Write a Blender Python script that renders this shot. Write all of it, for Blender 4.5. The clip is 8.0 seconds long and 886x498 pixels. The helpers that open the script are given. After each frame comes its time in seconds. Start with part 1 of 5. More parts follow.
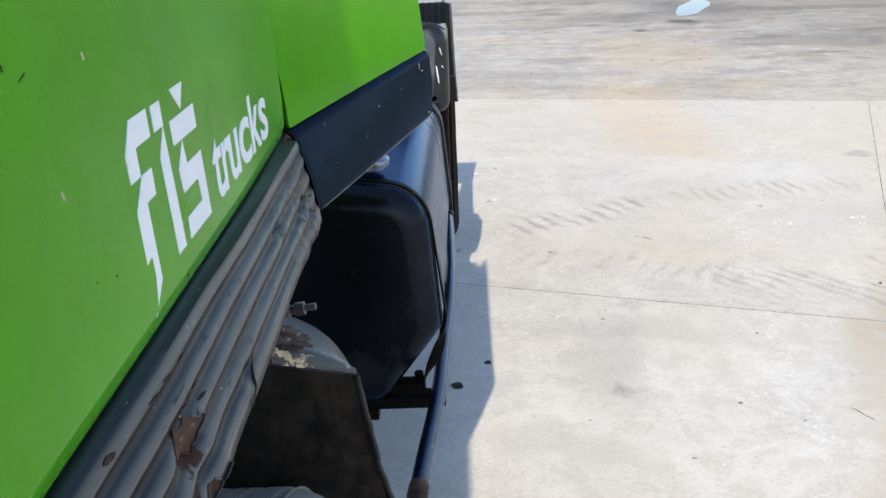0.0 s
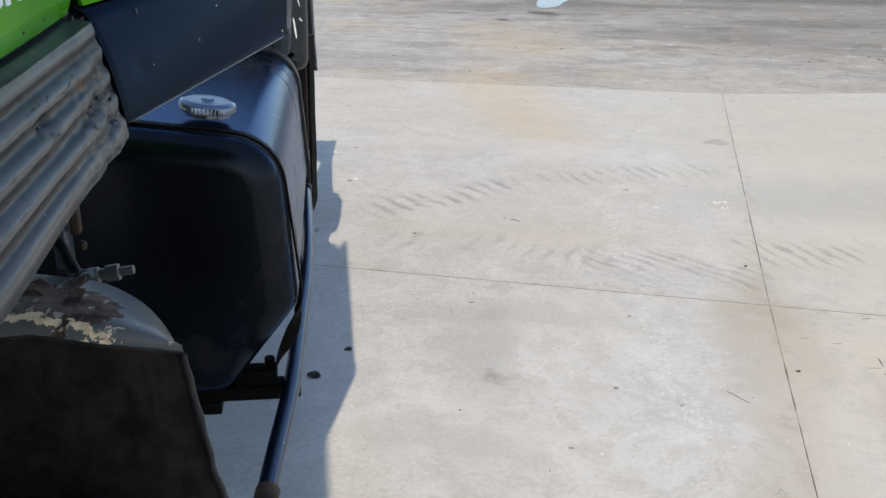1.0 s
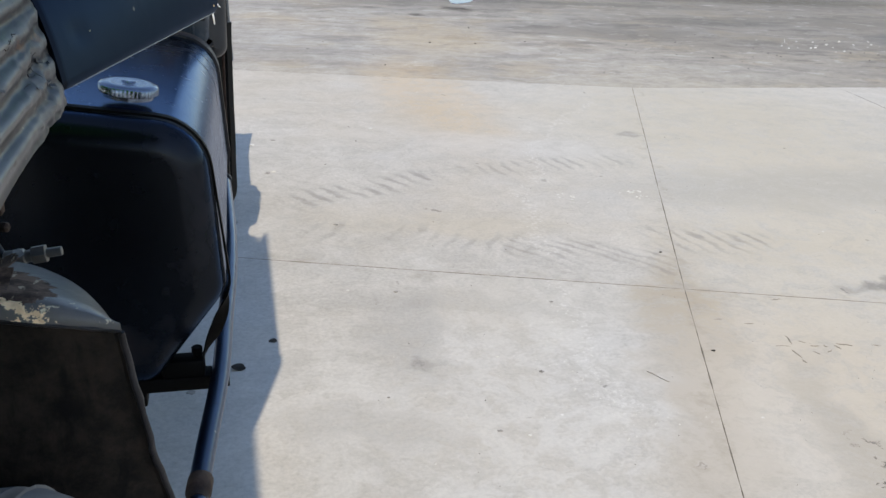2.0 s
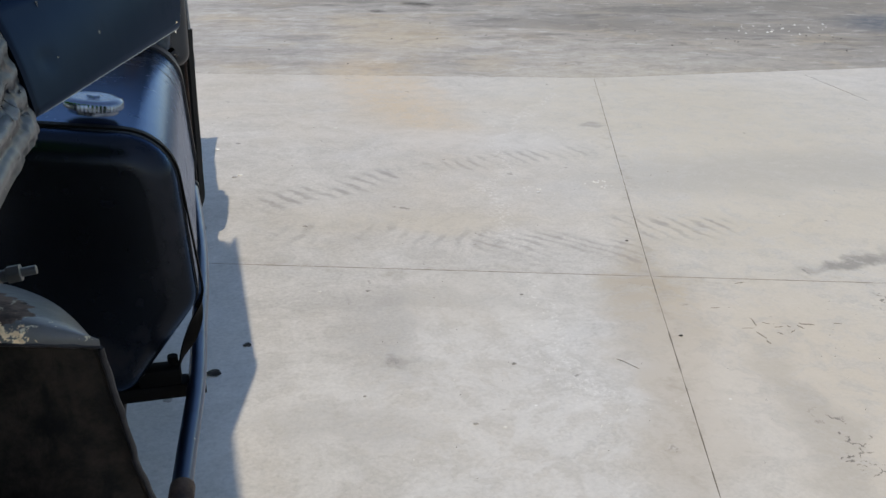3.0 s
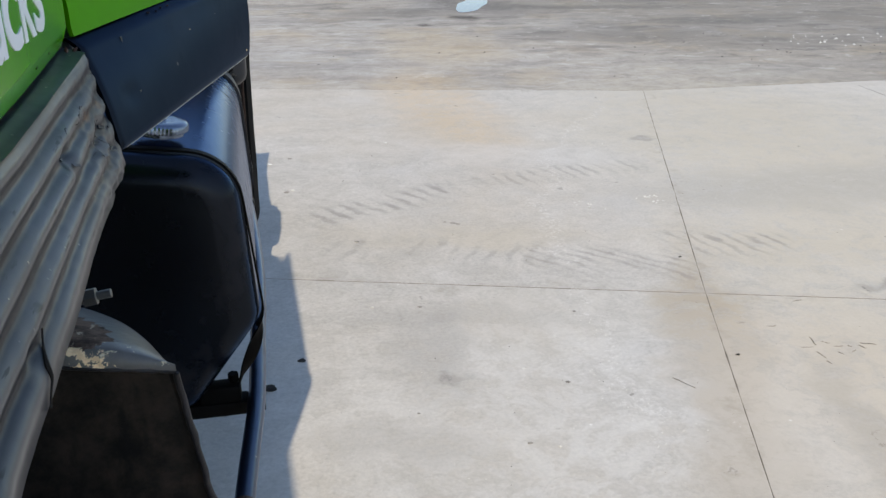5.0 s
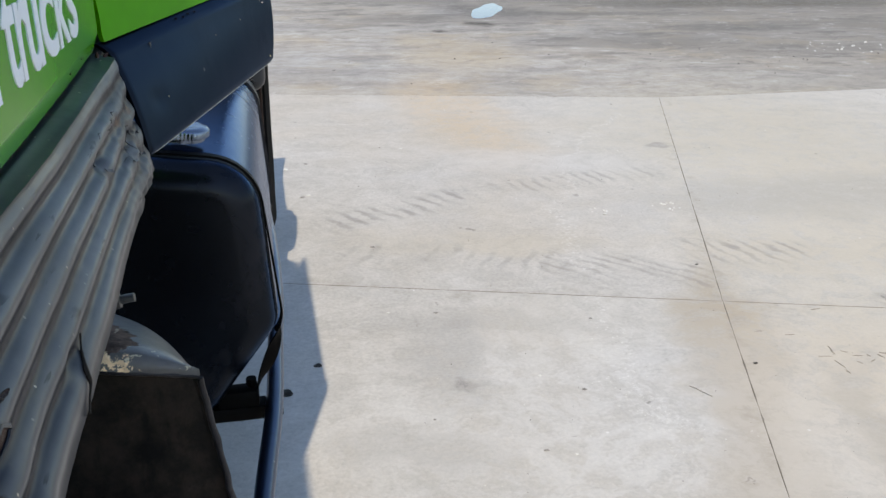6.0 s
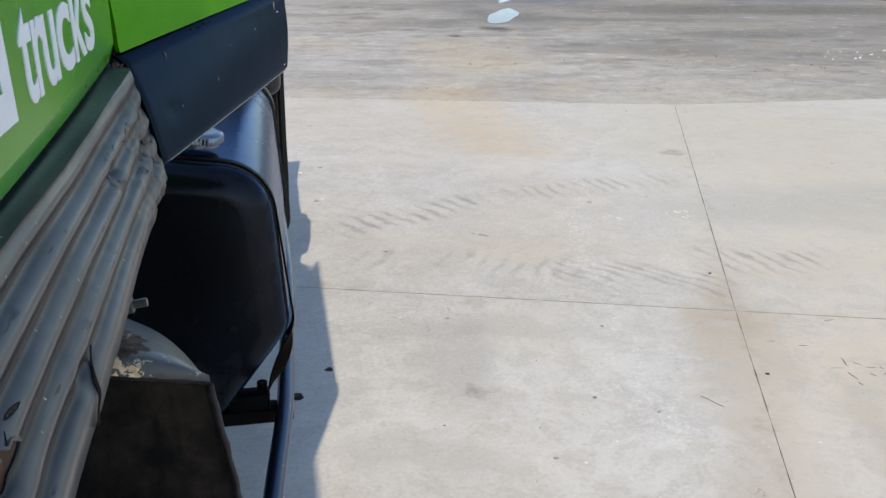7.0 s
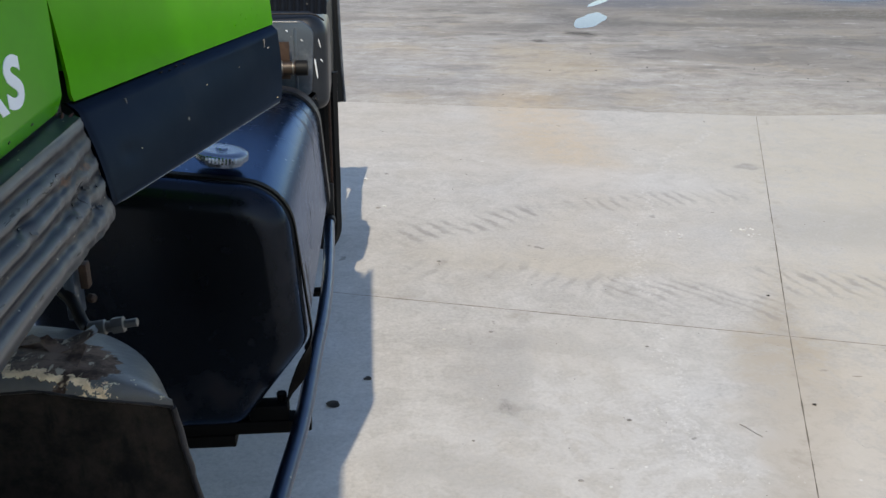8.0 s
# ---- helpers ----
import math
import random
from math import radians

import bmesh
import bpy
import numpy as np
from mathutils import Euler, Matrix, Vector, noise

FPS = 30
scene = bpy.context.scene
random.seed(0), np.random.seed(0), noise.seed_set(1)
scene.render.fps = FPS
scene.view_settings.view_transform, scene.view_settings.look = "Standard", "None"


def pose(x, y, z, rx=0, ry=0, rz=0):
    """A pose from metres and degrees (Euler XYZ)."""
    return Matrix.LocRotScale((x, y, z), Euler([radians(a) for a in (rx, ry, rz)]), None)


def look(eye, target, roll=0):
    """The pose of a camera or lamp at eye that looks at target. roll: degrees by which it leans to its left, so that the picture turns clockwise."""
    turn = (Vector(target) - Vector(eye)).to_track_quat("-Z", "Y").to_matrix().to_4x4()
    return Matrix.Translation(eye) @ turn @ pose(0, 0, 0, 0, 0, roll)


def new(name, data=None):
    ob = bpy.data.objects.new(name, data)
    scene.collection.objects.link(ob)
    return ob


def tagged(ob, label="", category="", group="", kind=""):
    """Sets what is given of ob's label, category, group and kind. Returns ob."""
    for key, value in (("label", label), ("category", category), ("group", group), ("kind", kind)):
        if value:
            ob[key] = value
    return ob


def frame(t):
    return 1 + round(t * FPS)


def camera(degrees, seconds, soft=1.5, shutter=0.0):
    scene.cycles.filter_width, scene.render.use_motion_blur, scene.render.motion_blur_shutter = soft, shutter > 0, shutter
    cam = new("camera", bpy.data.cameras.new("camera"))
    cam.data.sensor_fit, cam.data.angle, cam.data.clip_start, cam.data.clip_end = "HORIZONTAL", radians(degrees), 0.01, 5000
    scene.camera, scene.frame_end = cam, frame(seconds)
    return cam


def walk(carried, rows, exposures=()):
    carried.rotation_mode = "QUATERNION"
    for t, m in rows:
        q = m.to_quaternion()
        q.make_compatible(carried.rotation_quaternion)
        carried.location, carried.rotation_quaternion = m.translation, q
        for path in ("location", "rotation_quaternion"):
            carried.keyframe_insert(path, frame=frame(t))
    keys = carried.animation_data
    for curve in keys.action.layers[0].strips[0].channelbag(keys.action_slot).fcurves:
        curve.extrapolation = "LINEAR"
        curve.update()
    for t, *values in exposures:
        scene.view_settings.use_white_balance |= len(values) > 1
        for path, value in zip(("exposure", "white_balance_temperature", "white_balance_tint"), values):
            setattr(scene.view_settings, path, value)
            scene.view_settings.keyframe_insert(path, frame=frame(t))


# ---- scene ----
cam = camera(53.6, 8.0, soft=1.5)
PATH = [
    (0, (0.094, -0.145, 1.884), (0.057, 1.71, 1.136), -2.5),
    (0.2, (0.1088, -0.072, 1.842), (0.1704, 1.7816, 1.0906), -0.1),
    (0.5, (0.127, 0.07, 1.759), (0.256, 1.92, 1.008), 0.5),
    (0.7, (0.116, 0.127, 1.722), (0.294, 1.9696, 0.9674), 0.7),
    (1, (0.088, 0.134, 1.693), (0.373, 1.961, 0.931), 1.8),
    (1.5, (0.056, 0.136, 1.653), (0.477, 1.939, 0.896), 3.7),
    (3, (0.039, 0.09, 1.691), (0.579, 1.854, 0.921), 1.7),
    (3.5, (0.031, 0.09, 1.699), (0.574, 1.856, 0.934), 1.5),
    (4, (0.018, 0.1, 1.707), (0.523, 1.879, 0.946), 0.9),
    (4.5, (0.013, 0.103, 1.712), (0.482, 1.894, 0.957), 0.7),
    (6, (-0.011, 0.111, 1.713), (0.408, 1.922, 0.976), 0.7),
    (6.5, (-0.009, 0.107, 1.716), (0.398, 1.923, 0.983), 0.9),
    (7, (-0.006, 0.106, 1.725), (0.383, 1.927, 0.995), 1.1),
    (7.3, (0.0154, 0.1176, 1.735), (0.402, 1.94, 1.008), 1.06),
    (7.5, (0.05, 0.102, 1.759), (0.418, 1.93, 1.036), 1.2),
    (7.7, (0.096, 0.0816, 1.774), (0.41, 1.92, 1.054), 1.16),
    (8, (0.186, 0.072, 1.792), (0.372, 1.923, 1.059), 0.7),
]
EXPOSURES = [(t, e - 0.12, 7450, 10.5) for t, e in ((0.0, 1.33), (0.5, 1.08), (1.0, 0.97), (1.7, 0.97), (2.8, 0.75), (3.5, 0.74), (4.0, 0.76), (4.5, 0.80), (6.0, 0.97), (7.0, 0.95), (8.0, 0.84))]
walk(cam, [(t, look(eye, target, roll)) for t, eye, target, roll in PATH], EXPOSURES)

# ---- world and sun ----
SUN_FROM = Vector((-0.115, -0.866, 1.0))
world = bpy.data.worlds.new("yard_sky")
scene.world = world
world.use_nodes = True
wn = world.node_tree.nodes
sky = wn.new("ShaderNodeTexSky")
sky.sky_type = "NISHITA"
sky.sun_disc = False
sky.sun_elevation = math.atan2(SUN_FROM.z, SUN_FROM.xy.length)
sky.sun_rotation = math.atan2(SUN_FROM.x, SUN_FROM.y)
sky.air_density, sky.dust_density, sky.ozone_density = 1.0, 0.28, 2.6
wn["Background"].inputs["Strength"].default_value = 0.15
world.node_tree.links.new(sky.outputs[0], wn["Background"].inputs["Color"])
sun = new("sun", bpy.data.lights.new("sun", "SUN"))
sun.data.energy, sun.data.angle, sun.data.color = 2.05, radians(0.53), (1.0, 0.94, 0.82)
sun.matrix_basis = look(SUN_FROM * 20, (0, 0, 0))


# ---- material helpers ----
class Nodes:
    """A material's node tree with short calls for the nodes used here."""

    def __init__(self, name, rough=0.5, metal=0.0, coat=0.0, spec=0.5):
        self.mat = bpy.data.materials.new(name)
        self.mat.use_nodes = True
        self.tree = self.mat.node_tree
        self.out = self.tree.nodes["Principled BSDF"]
        for key, value in (("Roughness", rough), ("Metallic", metal), ("Coat Weight", coat), ("Specular IOR Level", spec)):
            self.out.inputs[key].default_value = value

    def node(self, kind):
        return self.tree.nodes.new(kind)

    def put(self, socket, value):
        if isinstance(value, bpy.types.NodeSocket):
            self.tree.links.new(value, socket)
        elif isinstance(value, tuple) and len(value) == 3 and socket.type == "RGBA":
            socket.default_value = (*value, 1)
        else:
            socket.default_value = value

    def set(self, key, value):
        self.put(self.out.inputs[key], value)

    def place(self):
        return self.node("ShaderNodeNewGeometry").outputs["Position"]

    def math(self, op, a, b=0.0, c=0.0, clamp=False):
        n = self.node("ShaderNodeMath")
        n.operation, n.use_clamp = op, clamp
        for socket, value in zip(n.inputs, (a, b, c)):
            self.put(socket, value)
        return n.outputs[0]

    def vec(self, op, a, b=(0.0, 0.0, 0.0), out=0):
        n = self.node("ShaderNodeVectorMath")
        n.operation = op
        self.put(n.inputs[0], a)
        self.put(n.inputs[1], b)
        return n.outputs[out]

    def scaled(self, p, s, turn=0.0):
        n = self.node("ShaderNodeMapping")
        self.put(n.inputs["Vector"], p)
        n.inputs["Scale"].default_value = s
        n.inputs["Rotation"].default_value = (0, 0, radians(turn))
        return n.outputs[0]

    def noise(self, p, scale, detail=4.0, rough=0.55, color=False):
        n = self.node("ShaderNodeTexNoise")
        self.put(n.inputs["Vector"], p)
        n.inputs["Scale"].default_value, n.inputs["Detail"].default_value, n.inputs["Roughness"].default_value = scale, detail, rough
        return n.outputs[1 if color else 0]

    def cells(self, p, scale, out="Distance"):
        n = self.node("ShaderNodeTexVoronoi")
        self.put(n.inputs["Vector"], p)
        n.inputs["Scale"].default_value = scale
        return n.outputs[out]

    def ramp(self, f, a, b, lo=0.0, hi=1.0):
        n = self.node("ShaderNodeMapRange")
        n.interpolation_type = "SMOOTHSTEP"
        for key, value in (("Value", f), ("From Min", a), ("From Max", b), ("To Min", lo), ("To Max", hi)):
            self.put(n.inputs[key], value)
        return n.outputs[0]

    def mix(self, f, a, b, blend="MIX"):
        n = self.node("ShaderNodeMix")
        n.data_type, n.blend_type = "RGBA", blend
        self.put(n.inputs[0], f)
        self.put(n.inputs[6], a)
        self.put(n.inputs[7], b)
        return n.outputs[2]

    def bump(self, height, strength, distance):
        n = self.node("ShaderNodeBump")
        n.inputs["Strength"].default_value, n.inputs["Distance"].default_value = strength, distance
        self.put(n.inputs["Height"], height)
        self.set("Normal", n.outputs[0])

    def split(self, p):
        n = self.node("ShaderNodeSeparateXYZ")
        self.put(n.inputs[0], p)
        return n.outputs

    def patch(self, p, centre, radii, turn=0.0, soft=0.5):
        """1 inside an uneven oval patch, 0 outside; p is already disturbed by noise."""
        d = self.vec("SUBTRACT", p, centre)
        d = self.scaled(d, (1.0, 1.0, 1.0), turn)
        d = self.vec("DIVIDE", d, radii)
        return self.ramp(self.vec("LENGTH", d, out=1), 1.0 + soft, 1.0 - soft)

    def strip(self, p, a, b, half, soft):
        """Mask of a band between two plan points, with the ways along and across it."""
        a, b = Vector((*a, 0)), Vector((*b, 0))
        d = (b - a).normalized()
        q = self.vec("SUBTRACT", p, tuple(a))
        u = self.vec("DOT_PRODUCT", q, tuple(d), out=1)
        v = self.vec("DOT_PRODUCT", q, (-d.y, d.x, 0.0), out=1)
        m = self.ramp(self.math("ABSOLUTE", v), half + soft, half - soft)
        m = self.math("MULTIPLY", m, self.ramp(u, -soft, soft))
        m = self.math("MULTIPLY", m, self.ramp(u, (b - a).length + soft, (b - a).length - soft))
        return m, u, v


# ---- materials ----
def concrete(name, dark, light, streaks):
    k = Nodes(name, rough=0.85, spec=0.3)
    p = k.place()
    wob = k.vec("ADD", p, k.vec("MULTIPLY", k.vec("SUBTRACT", k.noise(p, 2.2, 5.0, 0.6, True), (0.5, 0.5, 0.5)), (0.6, 0.6, 0.6)))
    large = k.ramp(k.noise(p, 0.55, 5.0, 0.6), 0.32, 0.70)
    mid = k.ramp(k.noise(p, 3.1, 6.0, 0.65), 0.30, 0.72)
    brushed = k.ramp(k.noise(k.scaled(p, (1.4, 9.0, 1.0), 17.0), 1.6, 5.0, 0.65), 0.3, 0.75)
    blotch = k.ramp(k.noise(wob, 8.5, 6.0, 0.7), 0.34, 0.68)
    speck = k.ramp(k.noise(wob, 26.0, 6.0, 0.75), 0.34, 0.68)
    f = k.math("ADD", k.math("MULTIPLY", large, 0.22), k.math("ADD", k.math("MULTIPLY", mid, 0.29), k.math("ADD", k.math("MULTIPLY", brushed, 0.05), k.math("ADD", k.math("MULTIPLY", blotch, 0.28), k.math("MULTIPLY", speck, 0.26)))))
    col = k.mix(f, dark, light)
    info = k.node("ShaderNodeObjectInfo").outputs["Random"]
    col = k.mix(k.math("MULTIPLY", info, 0.10), col, (0.42, 0.33, 0.20))
    # warm and cool clouds
    warm = k.ramp(k.noise(k.vec("ADD", wob, (7.0, 3.0, 0.0)), 0.42, 5.0, 0.6), 0.44, 0.66)
    col = k.mix(k.math("MULTIPLY", warm, 0.34), col, (0.50, 0.425, 0.33))
    cool = k.ramp(k.noise(k.vec("ADD", wob, (1.0, 11.0, 0.0)), 0.55, 5.0, 0.6), 0.48, 0.68)
    col = k.mix(k.math("MULTIPLY", cool, 0.30), col, (0.47, 0.475, 0.485))
    # long thin scrapes, pale and dark
    for shift, scale, tint, amount in ((3.0, 0.9, (0.66, 0.64, 0.60), 0.42), (9.0, 1.7, (0.26, 0.245, 0.225), 0.30), (17.0, 1.3, (0.62, 0.60, 0.56), 0.38)):
        line = k.math("ABSOLUTE", k.math("SUBTRACT", k.noise(k.vec("ADD", p, (shift, shift * 0.7, 0.0)), scale, 2.0, 0.4), 0.5))
        gate = k.ramp(k.noise(k.vec("ADD", p, (shift * 2, 0.0, 0.0)), 1.6, 4.0, 0.6), 0.52, 0.64)
        gate = k.math("MULTIPLY", gate, k.ramp(k.noise(p, 48.0, 4.0, 0.7), 0.42, 0.58))
        col = k.mix(k.math("MULTIPLY", k.math("MULTIPLY", k.ramp(line, 0.0055, 0.0015), gate), amount), col, tint)
    # fine grain and pale laitance
    grain = k.noise(p, 60.0, 4.0, 0.7)
    col = k.mix(k.ramp(grain, 0.35, 0.75, 0.0, 0.32), col, (0.22, 0.21, 0.20))
    pale = k.math("MULTIPLY", k.ramp(k.noise(p, 5.0, 6.0, 0.7), 0.54, 0.74), k.ramp(k.noise(p, 0.9, 3.0, 0.5), 0.4, 0.65))
    col = k.mix(k.math("MULTIPLY", pale, 0.45), col, (0.58, 0.555, 0.52))
    if streaks:
        warp = k.vec("ADD", p, k.vec("MULTIPLY", k.vec("SUBTRACT", k.noise(p, 0.8, 6.0, 0.65, True), (0.5, 0.5, 0.5)), (1.0, 1.0, 0.0)))
        ax, ay, az = k.split(p)
        far = k.ramp(k.math("ADD", k.math("MULTIPLY", ax, 0.9), ay), 9.5, 17.0, 0.45, 1.0)
        trodden = k.math("MULTIPLY", k.ramp(ax, 3.0, 6.5), k.ramp(k.noise(warp, 0.7, 5.0, 0.6), 0.25, 0.5, 0.4, 1.0))
        col = k.mix(k.math("MULTIPLY", trodden, 0.40), col, (0.20, 0.182, 0.158))
        ochre = k.ramp(k.noise(k.vec("ADD", warp, (5.0, 2.0, 0.0)), 0.9, 6.0, 0.65), 0.50, 0.66)
        col = k.mix(k.math("MULTIPLY", ochre, 0.42), col, (0.42, 0.335, 0.22))
        outer = k.ramp(k.math("ADD", k.math("MULTIPLY", ax, 0.9), ay), 10.0, 24.0)
        col = k.mix(k.math("MULTIPLY", outer, 0.52), col, (0.18, 0.155, 0.125))
        run = k.ramp(k.noise(k.scaled(warp, (1.2, 2.6, 1.0), 14.0), 1.0, 8.0, 0.76), 0.47, 0.66)
        col = k.mix(k.math("MULTIPLY", k.math("MULTIPLY", run, far), 0.80), col, (0.13, 0.118, 0.105))
        wide = k.ramp(k.noise(k.scaled(warp, (0.22, 0.6, 1.0), 14.0), 1.0, 5.0, 0.6), 0.45, 0.66)
        col = k.mix(k.math("MULTIPLY", k.math("MULTIPLY", wide, far), 0.62), col, (0.16, 0.145, 0.128))
        mott = k.ramp(k.noise(k.scaled(warp, (1.0, 1.8, 1.0), 14.0), 2.6, 8.0, 0.78), 0.42, 0.66)
        col = k.mix(k.math("MULTIPLY", mott, 0.42), col, (0.20, 0.185, 0.165))
        lime = k.ramp(k.noise(k.scaled(k.vec("ADD", warp, (3.0, 9.0, 0.0)), (1.0, 2.2, 1.0), 14.0), 2.0, 8.0, 0.75), 0.54, 0.66)
        col = k.mix(k.math("MULTIPLY", lime, 0.40), col, (0.58, 0.56, 0.53))
        fine = k.ramp(k.noise(k.scaled(warp, (2.0, 5.5, 1.0), 10.0), 1.6, 7.0, 0.75), 0.56, 0.68)
        col = k.mix(k.math("MULTIPLY", k.math("MULTIPLY", fine, far), 0.6), col, (0.10, 0.095, 0.09))
    for centre, radii, turn, tint, amount in STAINS:
        m = k.math("MULTIPLY", k.patch(wob, (*centre, 0.0), (*radii, 1.0), turn, 0.55), k.ramp(blotch, 0.0, 0.7, 0.45, 1.0))
        col = k.mix(k.math("MULTIPLY", m, amount), col, tint)
    jit = k.vec("ADD", p, k.vec("MULTIPLY", k.vec("SUBTRACT", k.noise(p, 5.0, 3.0, 0.6, True), (0.5, 0.5, 0.5)), (0.12, 0.12, 0.0)))
    for a, b, half, lean, pitch, amount in TREADS:
        m, u, v = k.strip(jit, a, b, half, 0.07)
        wave = k.math("SINE", k.math("MULTIPLY", k.math("ADD", k.math("ADD", u, k.math("MULTIPLY", v, lean)), k.math("MULTIPLY", grain, 0.02)), 2 * math.pi / pitch))
        wave = k.ramp(k.math("ADD", wave, k.math("MULTIPLY", k.noise(p, 6.0, 5.0, 0.7), 2.4)), 0.95, 2.25)
        m = k.math("MULTIPLY", k.math("MULTIPLY", m, wave), k.ramp(k.noise(p, 2.3, 3.0), 0.36, 0.62))
        col = k.mix(k.math("MULTIPLY", m, amount), col, (0.16, 0.15, 0.145))
    for a, b in DIRTY:
        m, u, v = k.strip(wob, a, b, 0.02, 0.05)
        m = k.math("MULTIPLY", m, k.ramp(k.noise(p, 9.0, 6.0, 0.7), 0.44, 0.64))
        col = k.mix(k.math("MULTIPLY", m, 0.45), col, (0.27, 0.235, 0.19))
    for a, b, half in CHALK:
        m, u, v = k.strip(wob, a, b, half, half)
        m = k.math("MULTIPLY", m, k.ramp(k.noise(p, 34.0, 6.0, 0.8), 0.50, 0.62))
        col = k.mix(k.math("MULTIPLY", m, 0.58), col, (0.66, 0.645, 0.62))
    edge = k.node("ShaderNodeTexVoronoi")
    edge.feature = "DISTANCE_TO_EDGE"
    k.put(edge.inputs["Vector"], wob)
    edge.inputs["Scale"].default_value = 9.0
    for centre, radii in CRACKS:
        m = k.math("MULTIPLY", k.patch(wob, (*centre, 0.0), (*radii, 1.0), 0.0, 0.3), k.ramp(edge.outputs[0], 0.055, 0.02))
        m = k.math("MULTIPLY", m, k.ramp(k.noise(p, 13.0, 5.0, 0.65), 0.50, 0.56))
        col = k.mix(k.math("MULTIPLY", m, 0.85), col, (0.11, 0.10, 0.085))
    # crumbs of lime and small dark pits
    d = k.cells(p, 7.0)
    keep = k.ramp(k.split(k.cells(p, 7.0, "Color"))[0], 0.90, 0.92)
    col = k.mix(k.math("MULTIPLY", k.ramp(d, 0.055, 0.03), keep), col, (0.66, 0.65, 0.63))
    d2 = k.cells(wob, 3.3)
    keep2 = k.ramp(k.split(k.cells(wob, 3.3, "Color"))[1], 0.72, 0.76)
    col = k.mix(k.math("MULTIPLY", k.math("MULTIPLY", k.ramp(d2, 0.085, 0.05), keep2), 0.6), col, (0.15, 0.14, 0.13))
    d3 = k.cells(wob, 12.0)
    keep3 = k.ramp(k.split(k.cells(wob, 12.0, "Color"))[2], 0.86, 0.88)
    col = k.mix(k.math("MULTIPLY", k.math("MULTIPLY", k.ramp(d3, 0.10, 0.05), keep3), 0.45), col, (0.20, 0.185, 0.17))
    scuffs = k.ramp(k.noise(k.scaled(wob, (3.0, 14.0, 1.0), 8.0), 1.0, 6.0, 0.75), 0.57, 0.68)
    col = k.mix(k.math("MULTIPLY", k.math("MULTIPLY", scuffs, k.ramp(k.noise(p, 1.3, 3.0), 0.42, 0.62)), 0.26), col, (0.27, 0.26, 0.25))
    k.set("Base Color", col)
    k.bump(k.math("ADD", k.math("MULTIPLY", grain, 0.6), k.noise(p, 14.0, 5.0, 0.65)), 0.35, 0.004)
    return k.mat


WARM_STAINS = [
    ((1.78, 7.4), (0.42, 1.6), 0, (0.50, 0.37, 0.225), 0.46),
    ((4.6, 5.4), (2.0, 3.2), 0, (0.47, 0.425, 0.345), 0.48),
    ((2.6, 10.6), (0.7, 1.2), 0, (0.46, 0.36, 0.22), 0.35),
    ((1.86, 2.90), (0.20, 0.85), 22, (0.335, 0.278, 0.205), 0.88),
    ((1.62, 2.30), (0.16, 0.50), 22, (0.35, 0.29, 0.22), 0.6),
    ((2.25, 2.45), (0.5, 0.8), 20, (0.50, 0.42, 0.33), 0.5),
    ((2.75, 3.9), (0.55, 0.35), 15, (0.40, 0.33, 0.23), 0.3),
    ((3.9, 6.3), (1.3, 1.6), 0, (0.46, 0.41, 0.32), 0.35),
    ((3.0, 3.2), (0.9, 2.4), 20, (0.51, 0.455, 0.365), 0.45),
    ((1.2, 4.35), (0.7, 0.16), 10, (0.46, 0.41, 0.33), 0.4),
]
PALE_STAINS = [
    ((1.35, 3.35), (0.5, 0.3), 0, (0.50, 0.47, 0.42), 0.35),
    ((1.10, 2.5), (0.9, 0.8), 0, (0.60, 0.60, 0.60), 0.34),
    ((0.9, 3.45), (0.5, 0.10), 10, (0.25, 0.24, 0.23), 0.25),
    ((0.5, 2.5), (0.3, 0.12), 15, (0.25, 0.24, 0.23), 0.25),
    ((3.7, 4.8), (1.2, 0.4), 0, (0.27, 0.265, 0.255), 0.36),
    ((1.9, 5.9), (0.9, 0.25), 20, (0.50, 0.49, 0.48), 0.4),
]
DARK_SPOTS = [
    ((2.05, 2.2), (0.10, 0.5), 22, (0.22, 0.20, 0.17), 0.3),
    ((0.70, 3.12), (0.16, 0.34), 10, (0.20, 0.20, 0.20), 0.28),
    ((0.72, 2.95), (0.07, 0.05), 0, (0.15, 0.14, 0.13), 0.6),
    ((3.15, 3.37), (0.3, 0.06), -15, (0.12, 0.115, 0.11), 0.6),
    ((3.06, 6.06), (0.08, 0.07), 0, (0.20, 0.19, 0.19), 0.5),
    ((3.55, 13.2), (0.20, 0.24), 0, (0.045, 0.038, 0.032), 0.95),
    ((2.81, 12.45), (0.13, 0.15), 0, (0.06, 0.05, 0.042), 0.85),
]
DARK_STREAKS = [
    ((4.1, 14.8), (0.75, 1.3), -20, (0.10, 0.09, 0.085), 0.7),
    ((1.45, 10.4), (0.35, 0.22), 0, (0.14, 0.135, 0.13), 0.55),
    ((5.6, 17.8), (1.6, 1.1), 0, (0.10, 0.11, 0.14), 0.7),
    ((11.0, 18.0), (2.0, 1.2), 0, (0.10, 0.11, 0.14), 0.7),
    ((10.0, 10.6), (1.0, 0.75), -25, (0.075, 0.085, 0.105), 0.85),
    ((7.2, 12.3), (1.2, 0.35), 10, (0.12, 0.11, 0.10), 0.6),
    ((9.6, 15.6), (3.2, 0.9), 4, (0.09, 0.078, 0.06), 0.7),
    ((6.0, 14.2), (2.2, 0.3), 6, (0.13, 0.12, 0.105), 0.6),
]
STAINS = WARM_STAINS + PALE_STAINS + DARK_SPOTS + DARK_STREAKS
